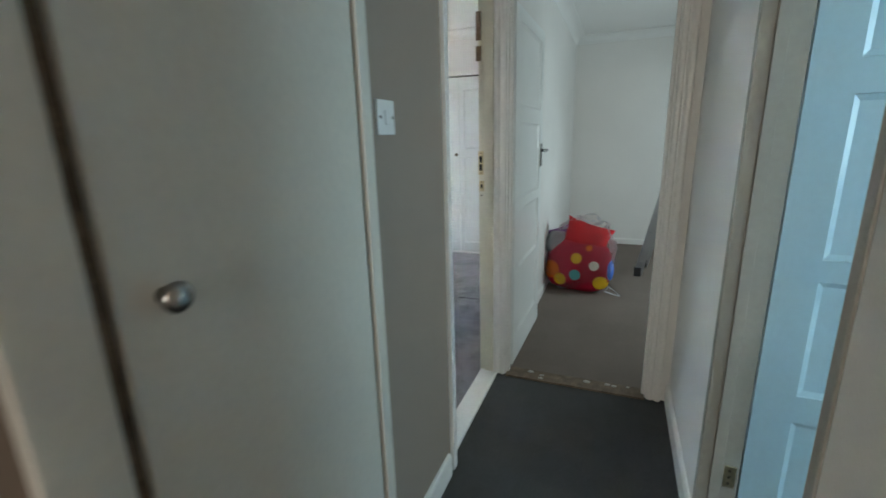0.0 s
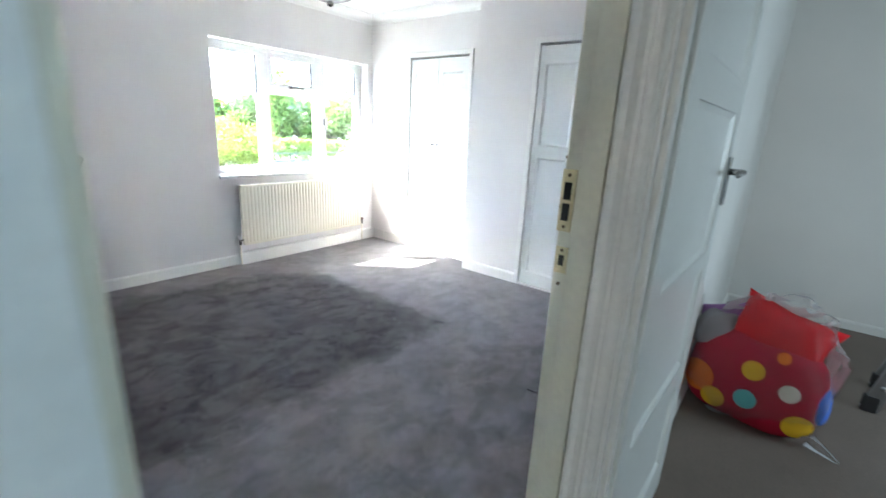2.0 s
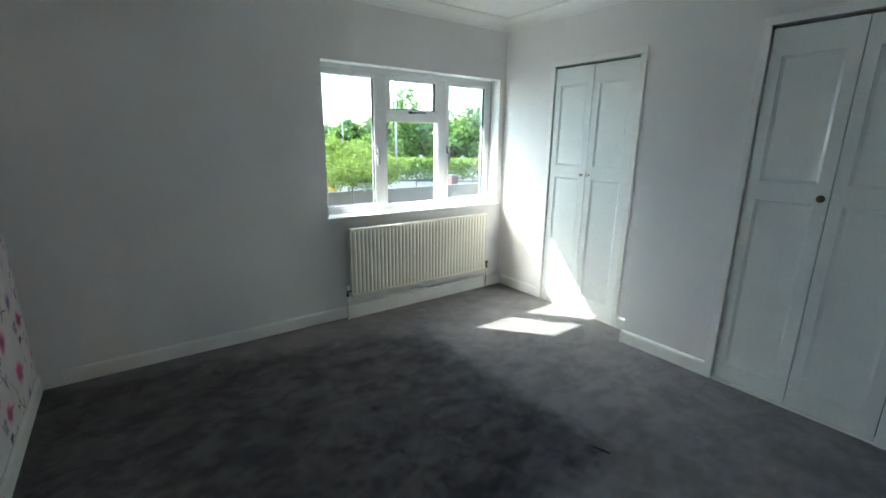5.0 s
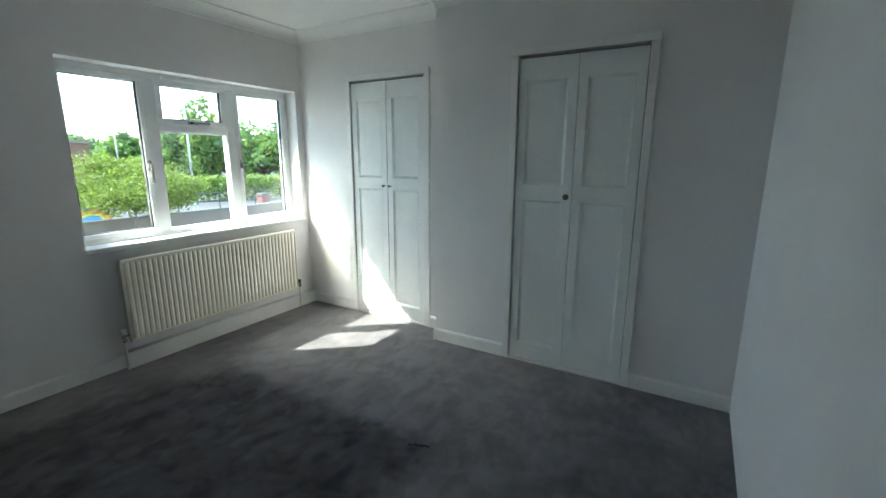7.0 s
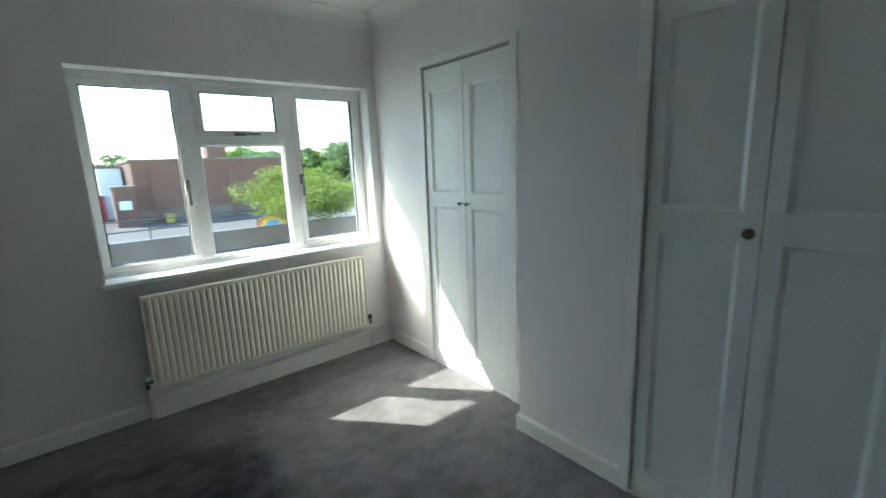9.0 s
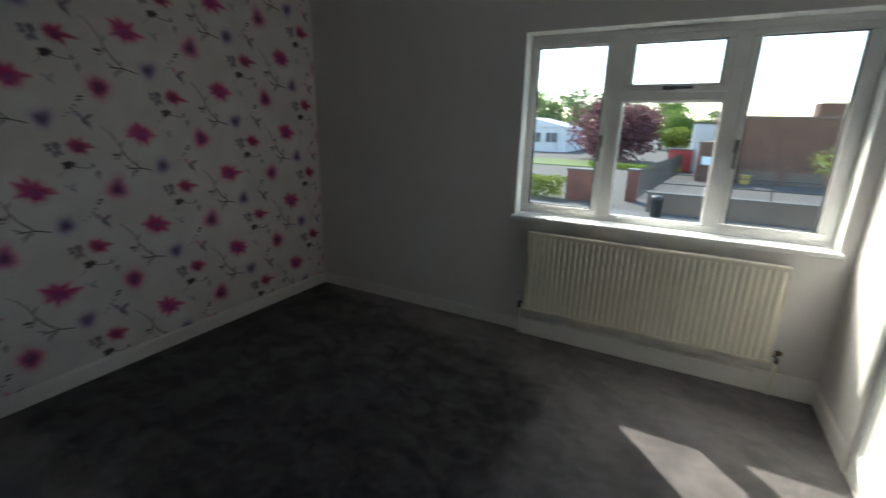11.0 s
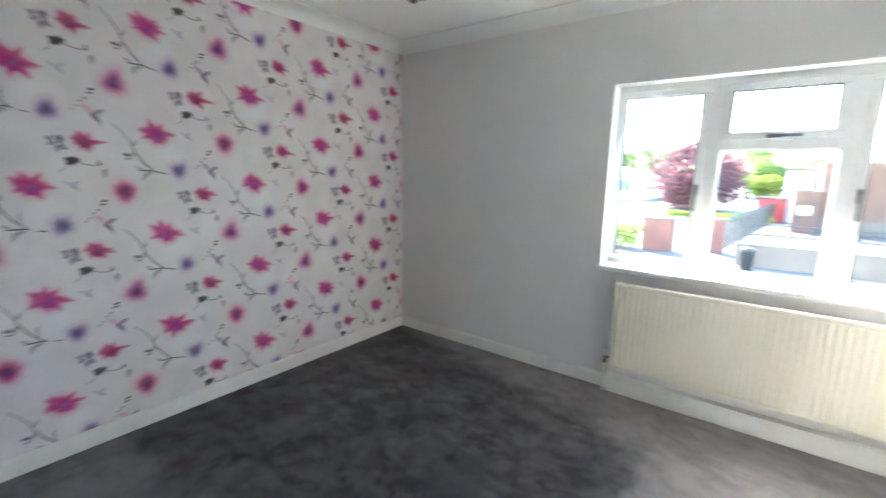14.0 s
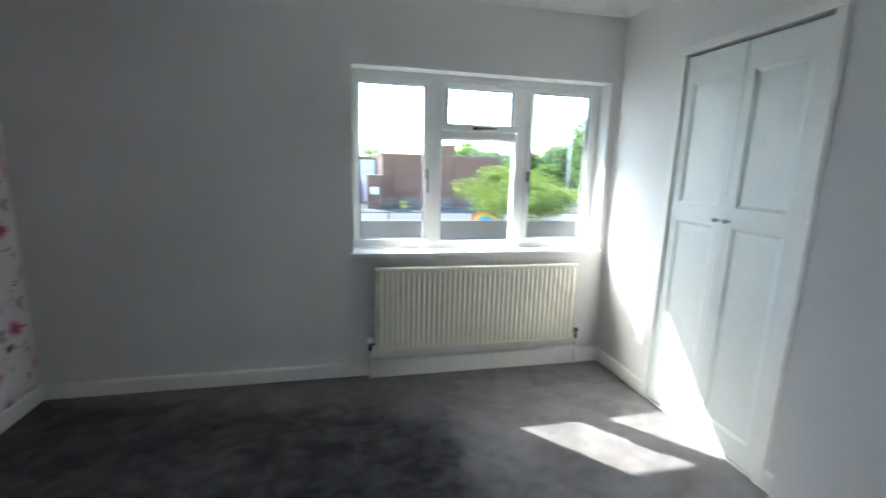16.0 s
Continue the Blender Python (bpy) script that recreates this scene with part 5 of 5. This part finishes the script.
for i in range(70):
    p = fa.lerp(fb, i / 69)
    bm = bmesh.new()
    rod(bm, p, p + Vector((0, 0, 1.8)), 0.022, n=5)
    part("bar", bm, IRON, fence)
can = thing("litter_bin", (-20.0, 1.9, G + 0.06), "black street litter bin on the paving", "bin")
bm = bmesh.new()
turned(bm, [(0.2, 0), (0.24, 0.06), (0.26, 0.75), (0.28, 0.78), (0.28, 0.9), (0.2, 0.98)], Matrix.Translation((-20.0, 1.9, G + 0.06)), 16)
part("body", bm, BLACK, can, smooth=True)
grit = thing("grit_bin", (-38.8, 7.2, G), "yellow plastic grit bin by the brick hall", "bin")
boxpart("body", (-39.2, -38.6, 6.9, 7.5, G, G + 0.6), material("yellow_plastic", (0.38, 0.28, 0.06), 0.5), grit, 0.06)
boxpart("lid", (-39.25, -38.55, 6.85, 7.55, G + 0.6, G + 0.72), material("yellow_lid", (0.34, 0.25, 0.05), 0.5), grit, 0.04)
van = thing("red_container", (-47, 2.0, G), "dark red storage container far across the yard", "container")
boxpart("body", (-49, -46.5, 1.3, 3.4, G, G + 2.1), material("dull_red_paint", (0.35, 0.04, 0.04), 0.6), van, 0.05)
boxpart("roof", (-49.05, -46.45, 1.25, 3.45, G + 2.1, G + 2.2), BLACK, van, 0.03)


def lamp_post(p, h, r):
    ob = thing("street_lamp", p, "slim grey steel street lamp", "street lamp", "street lamps")
    bm = bmesh.new()
    rod(bm, p, p + Vector((0, 0, 1.2)), r * 1.6, r * 1.6, 10)
    rod(bm, p + Vector((0, 0, 1.2)), p + Vector((0, 0, h)), r, r * 0.7, 10)
    part("pole", bm, GREYSTEEL, ob, smooth=True)
    bm = bmesh.new()
    box(bm, p.x - 0.1, p.x + 0.1, p.y - 0.1, p.y + 0.55, p.z + h - 0.05, p.z + h + 0.08)
    soften(bm, 0.03)
    part("lantern", bm, GREYSTEEL, ob)


lamp_post(out(28.2, 31), 8.5, 0.07)
lamp_post(out(22.2, 52), 7.0, 0.07)
post = thing("brick_post", out(35.8, 34), "short brick post with pale cap", "post")
p = out(35.8, 34)
boxpart("shaft", (p.x - 0.3, p.x + 0.3, p.y - 0.3, p.y + 0.3, G, G + 1.3), REDBRICK, post, 0.01)
boxpart("cap", (p.x - 0.35, p.x + 0.35, p.y - 0.35, p.y + 0.35, G + 1.3, G + 1.4), PAVE, post, 0.02)

tree("maple_tree", out(22.0, 25.2), 1.5, 0.02, 2.7, 3.15, 1.5, 22000, 0.082, GREEN, 3, "young maple with light green leaves before the wall", 0.07, 34)
tree("copper_beech", out(-6.7, 61), 2.0, 1.3, 5.2, 5.6, 4.3, 8000, 0.30, PURPLE, 5, "round copper beech with dark purple leaves", 0.35, 46)
tree("lime_tree", out(0.2, 56), 1.6, 0.3, 1.9, 1.9, 2.1, 1500, 0.22, GREEN, 7, "small bright green tree beyond the fence", 0.15, 12)
tree("poplar_tree", out(30.6, 57), 2.6, 3.2, 2.4, 2.5, 4.4, 3200, 0.26, MIDGREEN, 9, "tall narrow green tree beside the hedge", 0.25, 20)
rnd = random.Random(21)
for i, (az, d, r, top) in enumerate(((-24, 95, 9, 7.5), (-17, 100, 9, 9), (-12.5, 92, 7.5, 8.6), (-8, 105, 9, 8), (-2, 98, 7, 6.4), (2.5, 100, 6, 5.0), (6.5, 95, 6, 4.0),
                                    (14.8, 80, 5, 5.6), (18.5, 72, 5, 4.0), (21.0, 66, 5, 4.6), (24.2, 62, 5, 4.2), (27.4, 64, 5, 4.5), (33.0, 60, 5, 4.9), (36.5, 58, 5, 3.9), (40.5, 60, 6, 5), (45, 62, 6, 6))):
    p = out(az, d)
    h = (top - G)
    tree("broadleaf_tree", p, h * 0.25, G + h * 0.58, r, r, h * 0.46, 2600, 0.40, (DEEP, MIDGREEN, DEEP)[i % 3], 40 + i, "full green broadleaf tree in the far row", 0.35, 16)


def hedge(name, a, b, h, w, leaves, size, mat, label, seed):
    rnd = random.Random(seed)
    verts, faces = [], []
    d = b - a
    n = d.normalized().cross(Vector((0, 0, 1)))
    for _ in range(leaves):
        c = a + d * rnd.random() + n * rnd.uniform(-w, w) + Vector((0, 0, h * rnd.random() ** 0.6 * (1 + 0.06 * math.sin(rnd.random() * 6))))
        u = Vector((rnd.gauss(0, 1), rnd.gauss(0, 1), rnd.gauss(0, 1))).normalized()
        v = u.cross(Vector((rnd.gauss(0, 1), rnd.gauss(0, 1), 1))).normalized()
        k = size * rnd.uniform(0.6, 1.3)
        q = len(verts)
        verts += [c - u * k, c + v * k * 0.5, c + u * k, c - v * k * 0.5]
        faces.append((q, q + 1, q + 2, q + 3))
    data = bpy.data.meshes.new(name)
    data.from_pydata(verts, [], faces)
    data.materials.append(mat)
    return tagged(new(name, data), label, "hedge", "", "stuff")


hedge("hedge", out(27, 45), out(44, 45), 2.2, 0.7, 6500, 0.17, HEDGE, "long clipped light green hedge by the road", 1)
hedge("lawn_hedge", out(-9, 50), out(1, 47), 0.5, 0.6, 1500, 0.16, HEDGE, "low yellow-green hedge edging the lawn", 2)
hedge("garden_bush", Vector((-23.5, -7.0, G)), Vector((-22.5, -3.2, G)), 1.25, 0.8, 2600, 0.1, GREEN, "bright green garden bushes beside the pier", 3)
